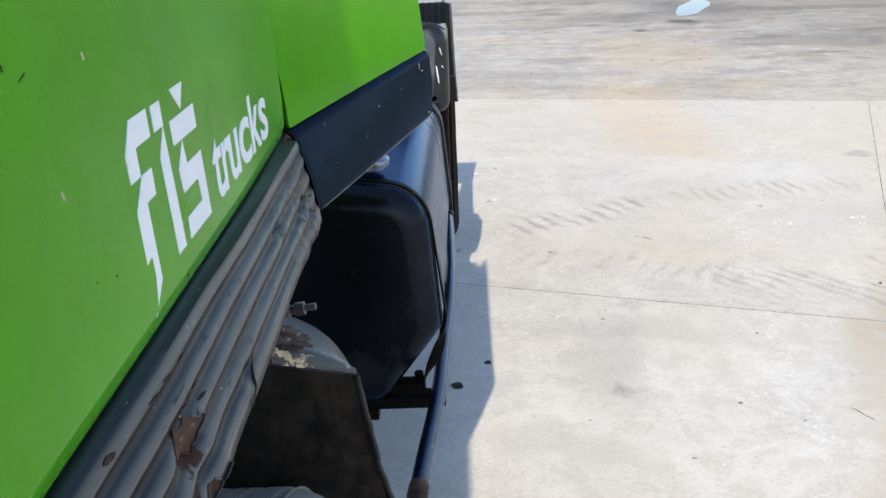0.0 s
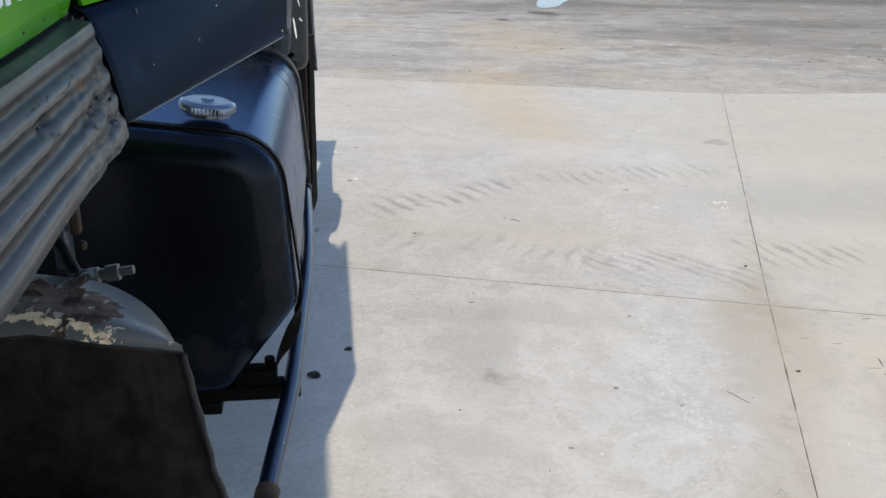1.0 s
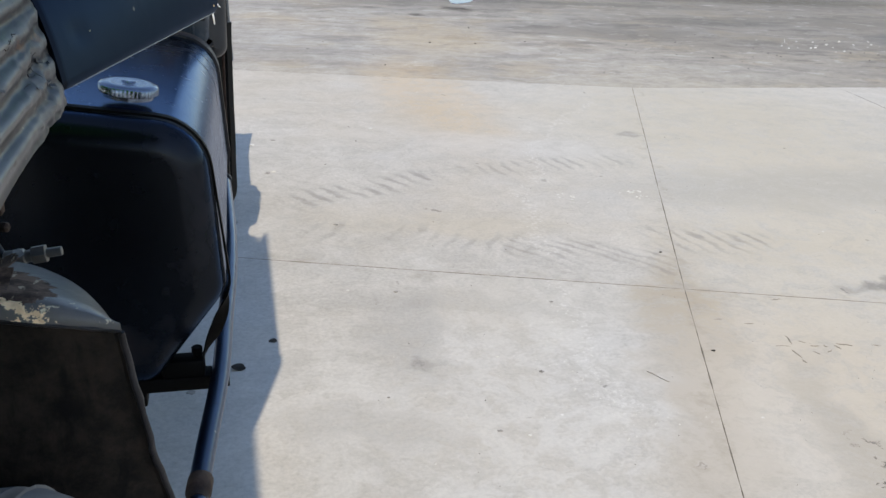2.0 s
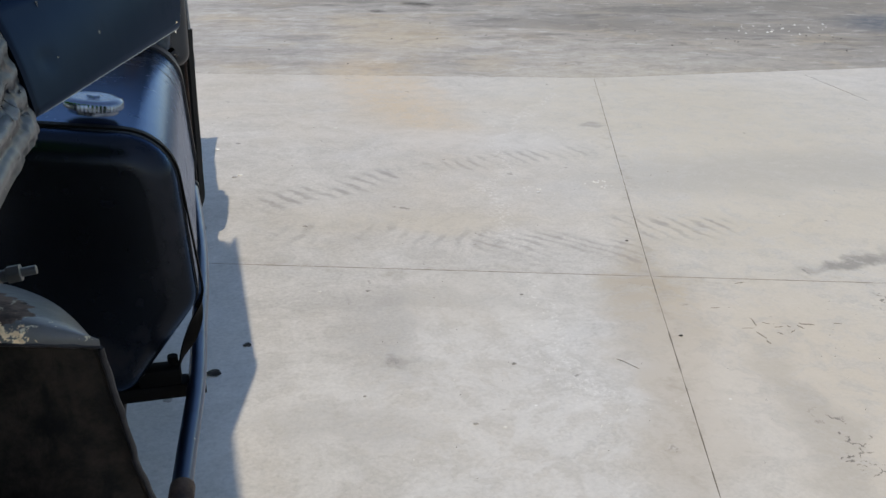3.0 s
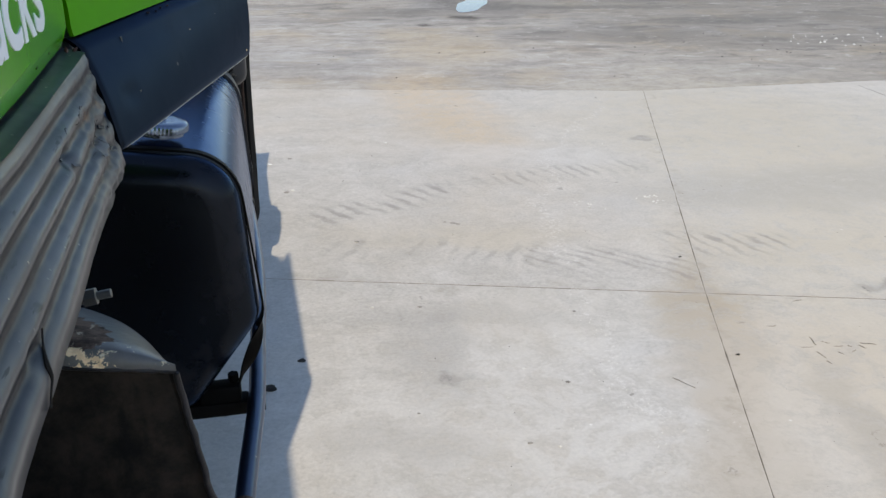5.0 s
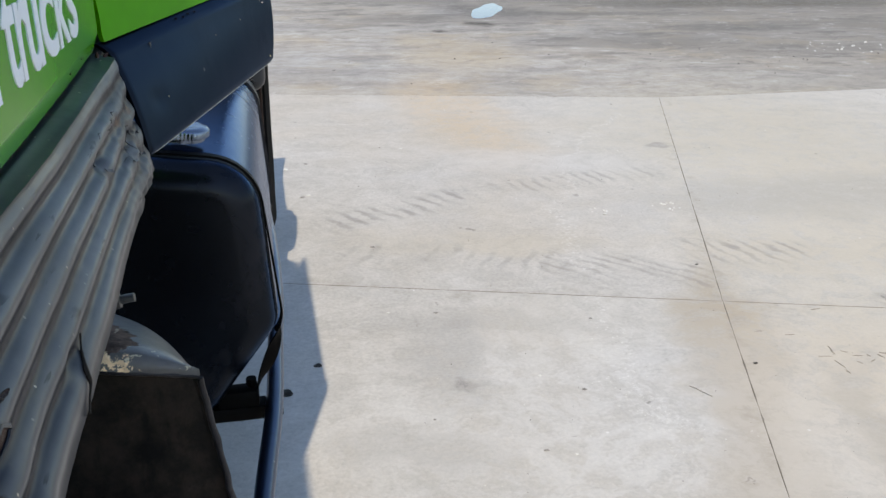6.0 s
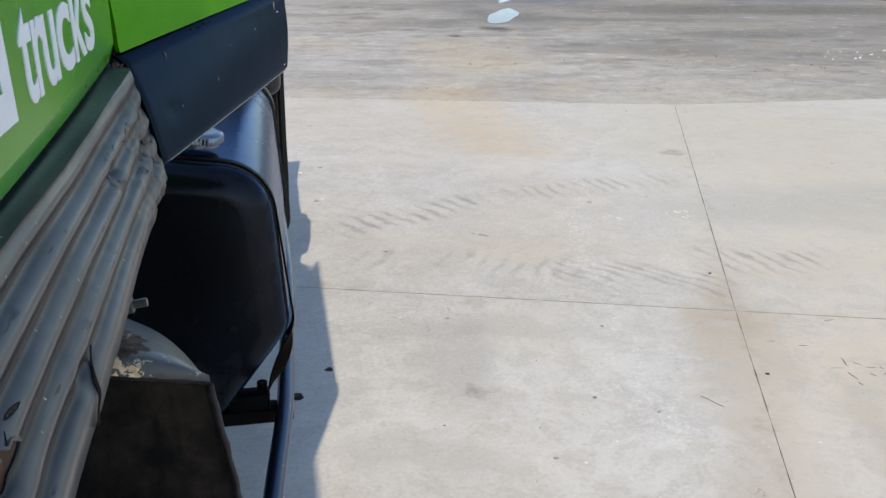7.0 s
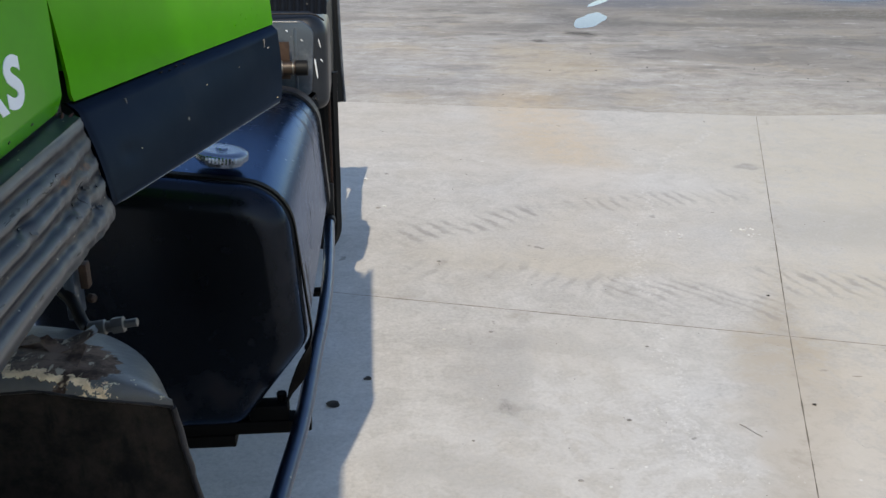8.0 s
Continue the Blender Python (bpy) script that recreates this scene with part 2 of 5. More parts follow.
CRACKS = [((2.06, 2.00), (0.08, 0.20)), ((3.2, 2.9), (0.3, 0.2))]
TREADS = [
    ((0.36, 4.76), (1.30, 5.22), 0.13, 0.10, 0.107, 0.50),
    ((1.25, 5.19), (2.70, 5.50), 0.13, 0.02, 0.100, 0.36),
    ((0.45, 4.36), (1.60, 4.05), 0.14, -0.35, 0.105, 0.30),
    ((1.42, 4.02), (2.20, 3.74), 0.18, 1.50, 0.140, 0.42),
    ((2.20, 4.05), (2.85, 3.88), 0.15, 0.55, 0.105, 0.50),
]
DIRTY = [((0.6, -0.26), (3.86, 7.75)), ((-2.5, 4.83), (6.5, 2.08)), ((-2.0, 8.97), (3.86, 7.75)), ((3.86, 7.75), (12.0, 7.8))]
CHALK = [
    ((3.18, 7.14), (2.20, 5.90), 0.035), ((2.20, 5.90), (1.83, 4.90), 0.05), ((1.83, 4.90), (1.53, 3.90), 0.06),
    ((1.55, 3.60), (1.44, 3.05), 0.035), ((1.44, 3.05), (1.30, 2.45), 0.05),
]
M_SLAB = concrete("pale_yard_concrete", (0.350, 0.336, 0.318), (0.605, 0.586, 0.560), False)
M_APRON = concrete("worn_yard_concrete", (0.285, 0.262, 0.235), (0.52, 0.485, 0.445), True)


def joint_dirt():
    k = Nodes("joint_dirt", rough=0.95, spec=0.1)
    p = k.place()
    k.set("Base Color", k.mix(k.noise(p, 20.0, 5.0), (0.07, 0.06, 0.05), (0.24, 0.21, 0.17)))
    return k.mat


def painted(name, col, rough, grime, coat=0.0, scratch=0.5, dust=(0.30, 0.28, 0.25), dusty=0.35, spec=0.5, bumpy=0.12, spread=0.28, sheen=(1.0, 1.0, 1.0), metal=0.0):
    """Worn paint: cloudy tone, dust in streaks, specks and fine scratches."""
    k = Nodes(name, rough=rough, metal=metal, coat=coat, spec=spec)
    k.out.inputs["Coat Roughness"].default_value = 0.12
    k.set("Specular Tint", sheen)
    p = k.place()
    cloud = k.ramp(k.noise(p, 5.0, 5.0, 0.6), 0.3, 0.7)
    c = k.mix(cloud, col, tuple(v * 0.82 for v in col))
    film = k.math("MULTIPLY", k.ramp(k.noise(p, 11.0, 6.0, 0.7), 0.45, 0.75), k.ramp(k.noise(p, 2.5, 3.0), 0.35, 0.7))
    c = k.mix(k.math("MULTIPLY", film, dusty), c, dust)
    streak = k.ramp(k.noise(k.scaled(p, (30.0, 30.0, 2.5)), 1.0, 4.0, 0.6), 0.56, 0.74)
    c = k.mix(k.math("MULTIPLY", streak, grime), c, tuple(v * 0.45 for v in dust))
    d = k.cells(p, 34.0)
    keep = k.ramp(k.split(k.cells(p, 34.0, "Color"))[0], 0.93, 0.95)
    c = k.mix(k.math("MULTIPLY", k.math("MULTIPLY", k.ramp(d, 0.14, 0.06), keep), scratch), c, (0.45, 0.42, 0.36))
    k.set("Base Color", c)
    k.set("Roughness", k.ramp(k.math("ADD", k.math("MULTIPLY", film, 0.7), k.math("MULTIPLY", k.noise(p, 25.0, 4.0), 0.3)), 0.1, 0.9, rough, min(rough + spread, 0.9)))
    k.bump(k.math("ADD", k.noise(p, 3.5, 3.0), k.math("MULTIPLY", k.noise(p, 120.0, 3.0), 0.012)), bumpy, 0.02)
    return k.mat


M_GREEN = painted("green_cab_paint", (0.052, 0.300, 0.0006), 0.20, 0.02, scratch=0.4, dust=(0.12, 0.38, 0.02), dusty=0.06, spec=0.13, bumpy=0.05)
M_TRIM = painted("navy_black_panel_enamel", (0.0140, 0.0175, 0.0245), 0.40, 0.01, scratch=0.4, dust=(0.056, 0.061, 0.070), dusty=0.55, sheen=(0.54, 0.62, 0.77), metal=1.0)
M_RAIL = painted("blue_black_tube_paint", (0.034, 0.052, 0.090), 0.42, 0.35, scratch=0.4, dust=(0.060, 0.050, 0.045), dusty=0.45, sheen=(0.62, 0.74, 0.94), metal=1.0, coat=0.5)
M_GUARD = painted("grey_blue_guard_paint", (0.046, 0.060, 0.080), 0.28, 0.25, scratch=0.9, dust=(0.28, 0.29, 0.31), dusty=0.55)
# darker guard paint, with the shade of the box's shoulder in its colour
M_GUARD_SHADED = painted("shaded_navy_guard_paint", (0.012, 0.015, 0.021), 0.34, 0.10, scratch=0.8, dust=(0.055, 0.060, 0.070), dusty=0.16, spec=0.3)
M_BLACK = painted("black_rubber_and_plastic", (0.002, 0.002, 0.0025), 0.5, 0.05, scratch=0.3, dusty=0.025, spec=0.25)
M_CHASSIS = painted("dark_chassis_paint", (0.0015, 0.0013, 0.0012), 0.6, 0.03, scratch=0.1, dusty=0.015, spec=0.08)
M_TYRE = painted("grey_worn_tyre_rubber", (0.085, 0.088, 0.094), 0.65, 0.2, scratch=0.2, dusty=0.7)


def tank_paint():
    """Black enamel, glossy, with brown smears, dull dusty patches and scuffs."""
    k = Nodes("blue_black_tank_enamel", rough=0.2, metal=1.0)
    k.set("Specular Tint", (0.43, 0.60, 0.94))
    k.set("Coat Weight", 0.07)
    k.set("Coat Roughness", 0.14)
    p = k.place()
    c = k.mix(k.ramp(k.noise(p, 5.0, 5.0, 0.6), 0.3, 0.7), (0.0070, 0.0094, 0.0138), (0.0100, 0.0132, 0.0188))
    smear = k.ramp(k.noise(k.scaled(p, (4.0, 11.0, 4.0), -14.0), 1.0, 5.0, 0.62), 0.50, 0.66)
    smear = k.math("MULTIPLY", smear, k.ramp(k.noise(p, 3.3, 3.0), 0.42, 0.60))
    dull = k.math("MULTIPLY", k.ramp(k.noise(p, 9.0, 6.0, 0.7), 0.50, 0.72), k.ramp(k.noise(p, 2.1, 2.0), 0.44, 0.62))
    scuff = k.ramp(k.noise(k.scaled(p, (1.0, 34.0, 7.0)), 1.0, 4.0, 0.65), 0.60, 0.66)
    scuff = k.math("MULTIPLY", scuff, k.ramp(k.noise(p, 7.0, 2.0), 0.42, 0.54))
    scuff = k.math("MULTIPLY", scuff, k.ramp(k.split(p)[0], -0.005, 0.02))
    film = k.math("MAXIMUM", k.math("MULTIPLY", smear, 0.75), k.math("MAXIMUM", k.math("MULTIPLY", dull, 0.30), k.math("MULTIPLY", scuff, 0.75)))
    film = k.math("MAXIMUM", film, 0.22)
    c = k.mix(film, c, k.mix(smear, (0.024, 0.024, 0.0245), (0.016, 0.0115, 0.0105)))
    c = k.mix(k.math("MULTIPLY", scuff, 0.75), c, (0.26, 0.25, 0.24))
    k.set("Base Color", c)
    k.set("Metallic", k.math("SUBTRACT", 1.0, film))
    k.set("Specular IOR Level", 0.2)
    k.set("Roughness", k.ramp(k.math("ADD", film, k.math("MULTIPLY", k.noise(p, 26.0, 4.0), 0.15)), 0.0, 1.0, 0.17, 0.60))
    k.bump(k.math("ADD", k.noise(p, 4.5, 3.0), k.math("MULTIPLY", k.noise(p, 110.0, 3.0), 0.01)), 0.06, 0.02)
    return k.mat


M_TANK = tank_paint()


def sill_paint():
    """Grey-blue sill skin with fold crests painted paler for reflected light, dust specks, rust where the skin has
    burst.
    """
    k = Nodes("weathered_grey_sill_skin", rough=0.40, spec=0.30)
    p = k.place()
    x, y, z = k.split(p)
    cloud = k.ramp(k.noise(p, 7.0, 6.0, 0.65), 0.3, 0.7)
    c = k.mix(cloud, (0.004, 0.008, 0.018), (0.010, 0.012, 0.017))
    ledge = k.ramp(z, 1.5405, 1.5435)
    c = k.mix(k.math("MULTIPLY", ledge, 0.8), c, (0.006, 0.011, 0.018))
    wear = k.math("MULTIPLY", k.ramp(k.noise(k.scaled(p, (30.0, 5.0, 30.0)), 1.0, 5.0, 0.7), 0.50, 0.70), k.ramp(k.noise(p, 4.0, 3.0), 0.38, 0.62))
    low = k.ramp(z, 1.53, 1.44)
    c = k.mix(k.math("MULTIPLY", wear, k.math("ADD", k.math("MULTIPLY", low, 0.35), 0.12)), c, (0.075, 0.068, 0.062))
    # fold crests painted grey for the ground light they reflect, valleys left dark
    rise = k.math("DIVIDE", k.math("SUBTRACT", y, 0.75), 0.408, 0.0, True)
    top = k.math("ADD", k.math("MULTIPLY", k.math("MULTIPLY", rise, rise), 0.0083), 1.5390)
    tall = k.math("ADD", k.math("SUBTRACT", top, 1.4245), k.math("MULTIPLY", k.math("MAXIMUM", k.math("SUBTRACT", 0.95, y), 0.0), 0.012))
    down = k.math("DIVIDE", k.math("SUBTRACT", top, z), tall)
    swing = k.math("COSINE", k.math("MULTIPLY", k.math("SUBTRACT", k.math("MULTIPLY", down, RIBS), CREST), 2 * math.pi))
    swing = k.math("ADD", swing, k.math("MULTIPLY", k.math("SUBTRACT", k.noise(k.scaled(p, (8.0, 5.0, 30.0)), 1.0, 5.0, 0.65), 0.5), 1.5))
    lit_crest = k.math("MULTIPLY", k.ramp(swing, -0.35, 0.85), k.ramp(down, -0.02, 0.06))
    c = k.mix(k.math("MULTIPLY", lit_crest, 0.85), c, k.mix(k.noise(p, 14.0, 5.0, 0.65), (0.060, 0.061, 0.064), (0.138, 0.136, 0.132)))
    wob = k.vec("ADD", p, k.vec("MULTIPLY", k.vec("SUBTRACT", k.noise(p, 45.0, 4.0, 0.65, True), (0.5, 0.5, 0.5)), (0.03, 0.05, 0.03)))
    # small nicks rusted through
    nick_p = k.scaled(wob, (26.0, 13.0, 40.0))
    nick = k.math("MULTIPLY", k.ramp(k.cells(nick_p, 1.0), 0.26, 0.18), k.ramp(k.split(k.cells(nick_p, 1.0, "Color"))[2], 0.82, 0.85))
    cut = k.ramp(k.noise(k.scaled(p, (120.0, 16.0, 120.0)), 1.0, 3.0, 0.6), 0.62, 0.66)
    cut = k.math("MULTIPLY", cut, k.ramp(k.noise(p, 16.0, 3.0), 0.46, 0.58))
    c = k.mix(k.math("MULTIPLY", cut, 0.85), c, (0.004, 0.004, 0.004))
    dust = k.math("MULTIPLY", k.ramp(k.cells(p, 210.0), 0.30, 0.18), k.ramp(k.split(k.cells(p, 210.0, "Color"))[1], 0.975, 0.985))
    c = k.mix(k.math("MULTIPLY", dust, 0.5), c, (0.30, 0.28, 0.24))
    c = k.mix(nick, c, k.mix(k.noise(p, 140.0, 3.0), (0.010, 0.006, 0.005), (0.12, 0.050, 0.028)))
    rust_all = None
    for centre, radii in RUST:
        m = k.patch(wob, centre, radii, 0.0, 0.18)
        rust_all = m if rust_all is None else k.math("MAXIMUM", rust_all, m)
    rust = k.mix(k.noise(p, 90.0, 5.0, 0.7), (0.004, 0.003, 0.003), (0.075, 0.020, 0.009))
    c = k.mix(rust_all, c, rust)
    crumbs = k.math("MULTIPLY", k.ramp(k.cells(p, 120.0), 0.16, 0.08), k.ramp(k.split(k.cells(p, 120.0, "Color"))[0], 0.955, 0.965))
    c = k.mix(crumbs, c, (0.45, 0.40, 0.30))
    k.set("Base Color", c)
    k.set("Specular IOR Level", k.math("ADD", k.math("MULTIPLY", ledge, 0.48), 0.22))
    k.set("Roughness", k.math("ADD", k.ramp(k.math("ADD", rust_all, k.math("MULTIPLY", cloud, 0.35)), 0.0, 1.0, 0.30, 0.72), k.ramp(y, 0.78, 1.08, 0.0, 0.08)))
    k.bump(k.math("ADD", k.noise(p, 22.0, 3.0, 0.5), k.math("MULTIPLY", rust_all, -3.0)), 0.10, 0.004)
    return k.mat


RIBS = 4.7
CREST = 0.22
RUST = [((-0.13, 0.458, 1.462), (0.05, 0.020, 0.006)), ((-0.13, 0.30, 1.46), (0.05, 0.05, 0.010)), ((-0.13, 0.425, 1.440), (0.05, 0.03, 0.004))]
M_SILL = sill_paint()


def peeled_guard():
    """Grey-blue mudguard skin whose paint has flaked to cream primer and brown."""
    k = Nodes("flaking_mudguard_paint", rough=0.36)
    p = k.place()
    wob = k.vec("ADD", p, k.vec("MULTIPLY", k.vec("SUBTRACT", k.noise(p, 26.0, 5.0, 0.7, True), (0.5, 0.5, 0.5)), (0.09, 0.09, 0.0)))
    c = k.mix(k.ramp(k.noise(p, 9.0, 5.0), 0.3, 0.7), (0.012, 0.017, 0.028), (0.030, 0.034, 0.042))
    gx, gy, gz = k.split(wob)
    worn = k.ramp(gy, 1.285, 1.25)
    c = k.mix(worn, c, k.mix(k.noise(p, 40.0, 5.0), (0.075, 0.072, 0.069), (0.15, 0.145, 0.14)))
    m = k.patch(wob, (-0.300, 1.325, 1.1), (0.110, 0.072, 9.0), 30.0, 0.45)
    brown = k.ramp(m, 0.34, 0.38)
    rim = k.patch(wob, (-0.290, 1.252, 1.1), (0.105, 0.010, 9.0), 12.0, 0.45)
    cream = k.math("MULTIPLY", k.ramp(rim, 0.48, 0.51), k.ramp(k.noise(p, 17.0, 3.0), 0.47, 0.51))
    scrape = k.math("MULTIPLY", brown, k.ramp(k.noise(k.scaled(p, (60.0, 18.0, 1.0), 35.0), 1.0, 4.0, 0.6), 0.60, 0.66))
    c = k.mix(brown, c, k.mix(k.ramp(k.noise(p, 22.0, 5.0, 0.7), 0.36, 0.62), (0.045, 0.028, 0.021), (0.165, 0.110, 0.083)))
    c = k.mix(k.math("MULTIPLY", scrape, 0.7), c, (0.50, 0.42, 0.32))
    c = k.mix(cream, c, k.mix(k.ramp(k.noise(p, 60.0, 4.0), 0.4, 0.6), (0.95, 0.72, 0.46), (0.70, 0.50, 0.31)))
    edge = k.math("MULTIPLY", k.ramp(k.noise(p, 45.0, 4.0, 0.7), 0.60, 0.64), k.patch(wob, (-0.16, 1.247, 1.1), (0.08, 0.025, 9.0), 0.0, 0.3))
    c = k.mix(edge, c, (0.62, 0.55, 0.40))
    k.set("Base Color", c)
    bare = k.math("MAXIMUM", k.math("MAXIMUM", cream, brown), edge)
    k.set("Roughness", k.math("ADD", k.math("MULTIPLY", bare, 0.45), 0.36))
    k.set("Specular IOR Level", k.math("SUBTRACT", 0.45, k.math("MULTIPLY", bare, 0.35)))
    k.bump(k.math("ADD", k.noise(p, 30.0, 5.0, 0.6), k.math("MULTIPLY", k.math("MAXIMUM", cream, brown), 0.8)), 0.4, 0.004)
    return k.mat


M_PEELED = peeled_guard()


def crusted(name, a, b, c3, rough=0.85):
    k = Nodes(name, rough=rough, spec=0.25)
    p = k.place()
    c = k.mix(k.ramp(k.noise(p, 16.0, 6.0, 0.7), 0.32, 0.68), a, b)
    run = k.ramp(k.noise(k.scaled(p, (22.0, 22.0, 5.0)), 1.0, 5.0, 0.65), 0.52, 0.68)
    c = k.mix(k.math("MULTIPLY", run, 0.8), c, c3)
    k.set("Base Color", c)
    k.bump(k.noise(p, 40.0, 6.0, 0.7), 0.5, 0.006)
    return k.mat


M_STRAP = crusted("weathered_brown_grey_band", (0.012, 0.0115, 0.013), (0.036, 0.033, 0.035), (0.008, 0.0075, 0.008), 0.5)
M_MUD = crusted("dried_brown_mud_on_rubber", (0.0040, 0.0032, 0.0027), (0.028, 0.0204, 0.0151), (0.0012, 0.0012, 0.0013))
M_HOLE = crusted("rusted_through_metal", (0.012, 0.005, 0.004), (0.085, 0.030, 0.016), (0.005, 0.004, 0.004), 0.6)
M_RUSTY = crusted("rusty_brown_steel", (0.020, 0.011, 0.008), (0.062, 0.034, 0.022), (0.02, 0.012, 0.01), 0.7)
M_STONE = crusted("grey_stone_crumb", (0.014, 0.013, 0.013), (0.045, 0.042, 0.04), (0.008, 0.008, 0.008))
M_GRIT = crusted("pale_grit_crumb", (0.20, 0.19, 0.18), (0.33, 0.31, 0.29), (0.10, 0.095, 0.09))
M_LIME = crusted("white_lime_crumb", (0.52, 0.51, 0.49), (0.66, 0.65, 0.62), (0.5, 0.48, 0.45))
M_TWIG = crusted("dry_brown_twig", (0.10, 0.078, 0.055), (0.18, 0.14, 0.10), (0.04, 0.03, 0.02))


def plain(name, col, rough=0.5, metal=0.0):
    k = Nodes(name, rough=rough, metal=metal)
    p = k.place()
    k.set("Base Color", k.mix(k.noise(p, 30.0, 4.0), tuple(v * 0.85 for v in col), col))
    k.bump(k.noise(p, 150.0, 3.0), 0.1, 0.002)
    return k.mat


M_WHITE = plain("white_vinyl", (0.78, 0.80, 0.84), 0.4)
M_STEEL = plain("dull_zinc_steel", (0.17, 0.165, 0.155), 0.45, 0.7)
M_BRASS = plain("brown_bronze_pipe", (0.045, 0.030, 0.022), 0.45, 0.3)
M_CAPPED = plain("silver_cap_metal", (0.175, 0.215, 0.285), 0.25, 0.9)
M_CREAM = plain("cream_flake", (0.55, 0.48, 0.32), 0.7)


def water_mat():
    k = Nodes("still_puddle_water", rough=0.06, spec=0.06)
    k.set("Base Color", (0.085, 0.085, 0.125))
    k.out.inputs["IOR"].default_value = 1.33
    k.set("Specular Tint", (0.72, 0.50, 0.76))
    k.bump(k.noise(k.place(), 6.0, 2.0), 0.02, 0.01)
    return k.mat


M_WATER = water_mat()


def wet_mat():
    k = Nodes("dark_wet_film", rough=0.4, spec=0.15)
    k.set("Base Color", k.mix(k.noise(k.place(), 1.5, 4.0), (0.035, 0.042, 0.06), (0.07, 0.08, 0.105)))
    return k.mat


M_WET = wet_mat()


def glass_mat():
    k = Nodes("cab_glass", rough=0.02)
    k.out.inputs["Transmission Weight"].default_value = 1.0
    k.set("Base Color", (0.8, 0.85, 0.83))
    return k.mat


M_GLASS = glass_mat()


# ---- mesh helpers ----
def part(name, bm, material, parent=None, label="", smooth=True):
    bmesh.ops.recalc_face_normals(bm, faces=bm.faces[:])
    me = bpy.data.meshes.new(name)
    bm.to_mesh(me)
    bm.free()
    me.materials.append(material)
    if smooth:
        me.shade_smooth()
        me.set_sharp_from_angle(angle=radians(38))
    ob = new(name, me)
    if parent is not None:
        ob.parent = parent
        if parent.parent is None:
            ob.matrix_parent_inverse = Matrix.Translation(-parent.location)
    return tagged(ob, label)


def loft(rings, closed=True, caps=True, bm=None):
    """Skin over rings of equal length."""
    bm = bm or bmesh.new()
    rows = [[bm.verts.new(p) for p in ring] for ring in rings]
    n = len(rows[0])
    for a, b in zip(rows, rows[1:]):
        for i in range(n if closed else n - 1):
            j = (i + 1) % n
            bm.faces.new((a[i], a[j], b[j], b[i]))
    if caps and closed:
        bm.faces.new(rows[0][::-1])
        bm.faces.new(rows[-1])
    return bm


def sheet(fn, us, vs, thick, way, bm=None):
    """A thin skin: fn(u, v) gives the face, way the offset direction of its back."""
    bm = bm or bmesh.new()
    way = Vector(way).normalized() * thick
    front = [[bm.verts.new(fn(u, v)) for v in vs] for u in us]
    back = [[bm.verts.new(Vector(fn(u, v)) + way) for v in vs] for u in us]
    nu, nv = len(us), len(vs)
    for i in range(nu - 1):
        for j in range(nv - 1):
            bm.faces.new((front[i][j], front[i + 1][j], front[i + 1][j + 1], front[i][j + 1]))
            bm.faces.new((back[i][j], back[i][j + 1], back[i + 1][j + 1], back[i + 1][j]))
    for i in range(nu - 1):
        for j in (0, nv - 1):
            bm.faces.new((front[i][j], front[i + 1][j], back[i + 1][j], back[i][j]))
    for j in range(nv - 1):
        for i in (0, nu - 1):
            bm.faces.new((front[i][j], front[i][j + 1], back[i][j + 1], back[i][j]))
    return bm


def span(a, b, n):
    return [a + (b - a) * i / (n - 1) for i in range(n)]


def box(x0, x1, y0, y1, z0, z1, bevel=0.004, bm=None, segments=2):
    own = bmesh.new()
    bmesh.ops.create_cube(own, size=1.0, matrix=Matrix.LocRotScale(((x0 + x1) / 2, (y0 + y1) / 2, (z0 + z1) / 2), None, (x1 - x0, y1 - y0, z1 - z0)))
    if bevel:
        bmesh.ops.bevel(own, geom=own.edges[:], offset=bevel, segments=segments, affect="EDGES", profile=0.5)
    if bm is None:
        return own
    me = bpy.data.meshes.new("joined")
    own.to_mesh(me)
    own.free()
    bm.from_mesh(me)
    bpy.data.meshes.remove(me)
    return bm


def rounded(corners):
    """A closed plan from (a, b, radius) corners, each rounded with an arc."""
    pts = []
    n = len(corners)
    for i, (x, z, r) in enumerate(corners):
        p = Vector((x, z))
        a = (Vector(corners[i - 1][:2]) - p).normalized()
        b = (Vector(corners[(i + 1) % n][:2]) - p).normalized()
        if r <= 0:
            pts.append(p)
            continue
        half = a.angle(b) / 2
        cut = r / math.tan(half)
        centre = p + (a + b).normalized() * (r / math.sin(half))
        s, e = p + a * cut - centre, p + b * cut - centre
        total = s.angle_signed(e)
        steps = max(3, int(abs(total) / 0.17))
        for k in range(steps + 1):
            ang = -total * k / steps
            c, q = math.cos(ang), math.sin(ang)
            pts.append(centre + Vector((s.x * c - s.y * q, s.x * q + s.y * c)))
    return pts


def inset(pts, d):
    """The plan pushed inwards by d along its vertex normals (plan runs clockwise)."""
    out = []
    n = len(pts)
    for i, p in enumerate(pts):
        t = pts[(i + 1) % n] - pts[i - 1]
        t.normalize()
        out.append(p + Vector((t.y, -t.x)) * d)
    return out


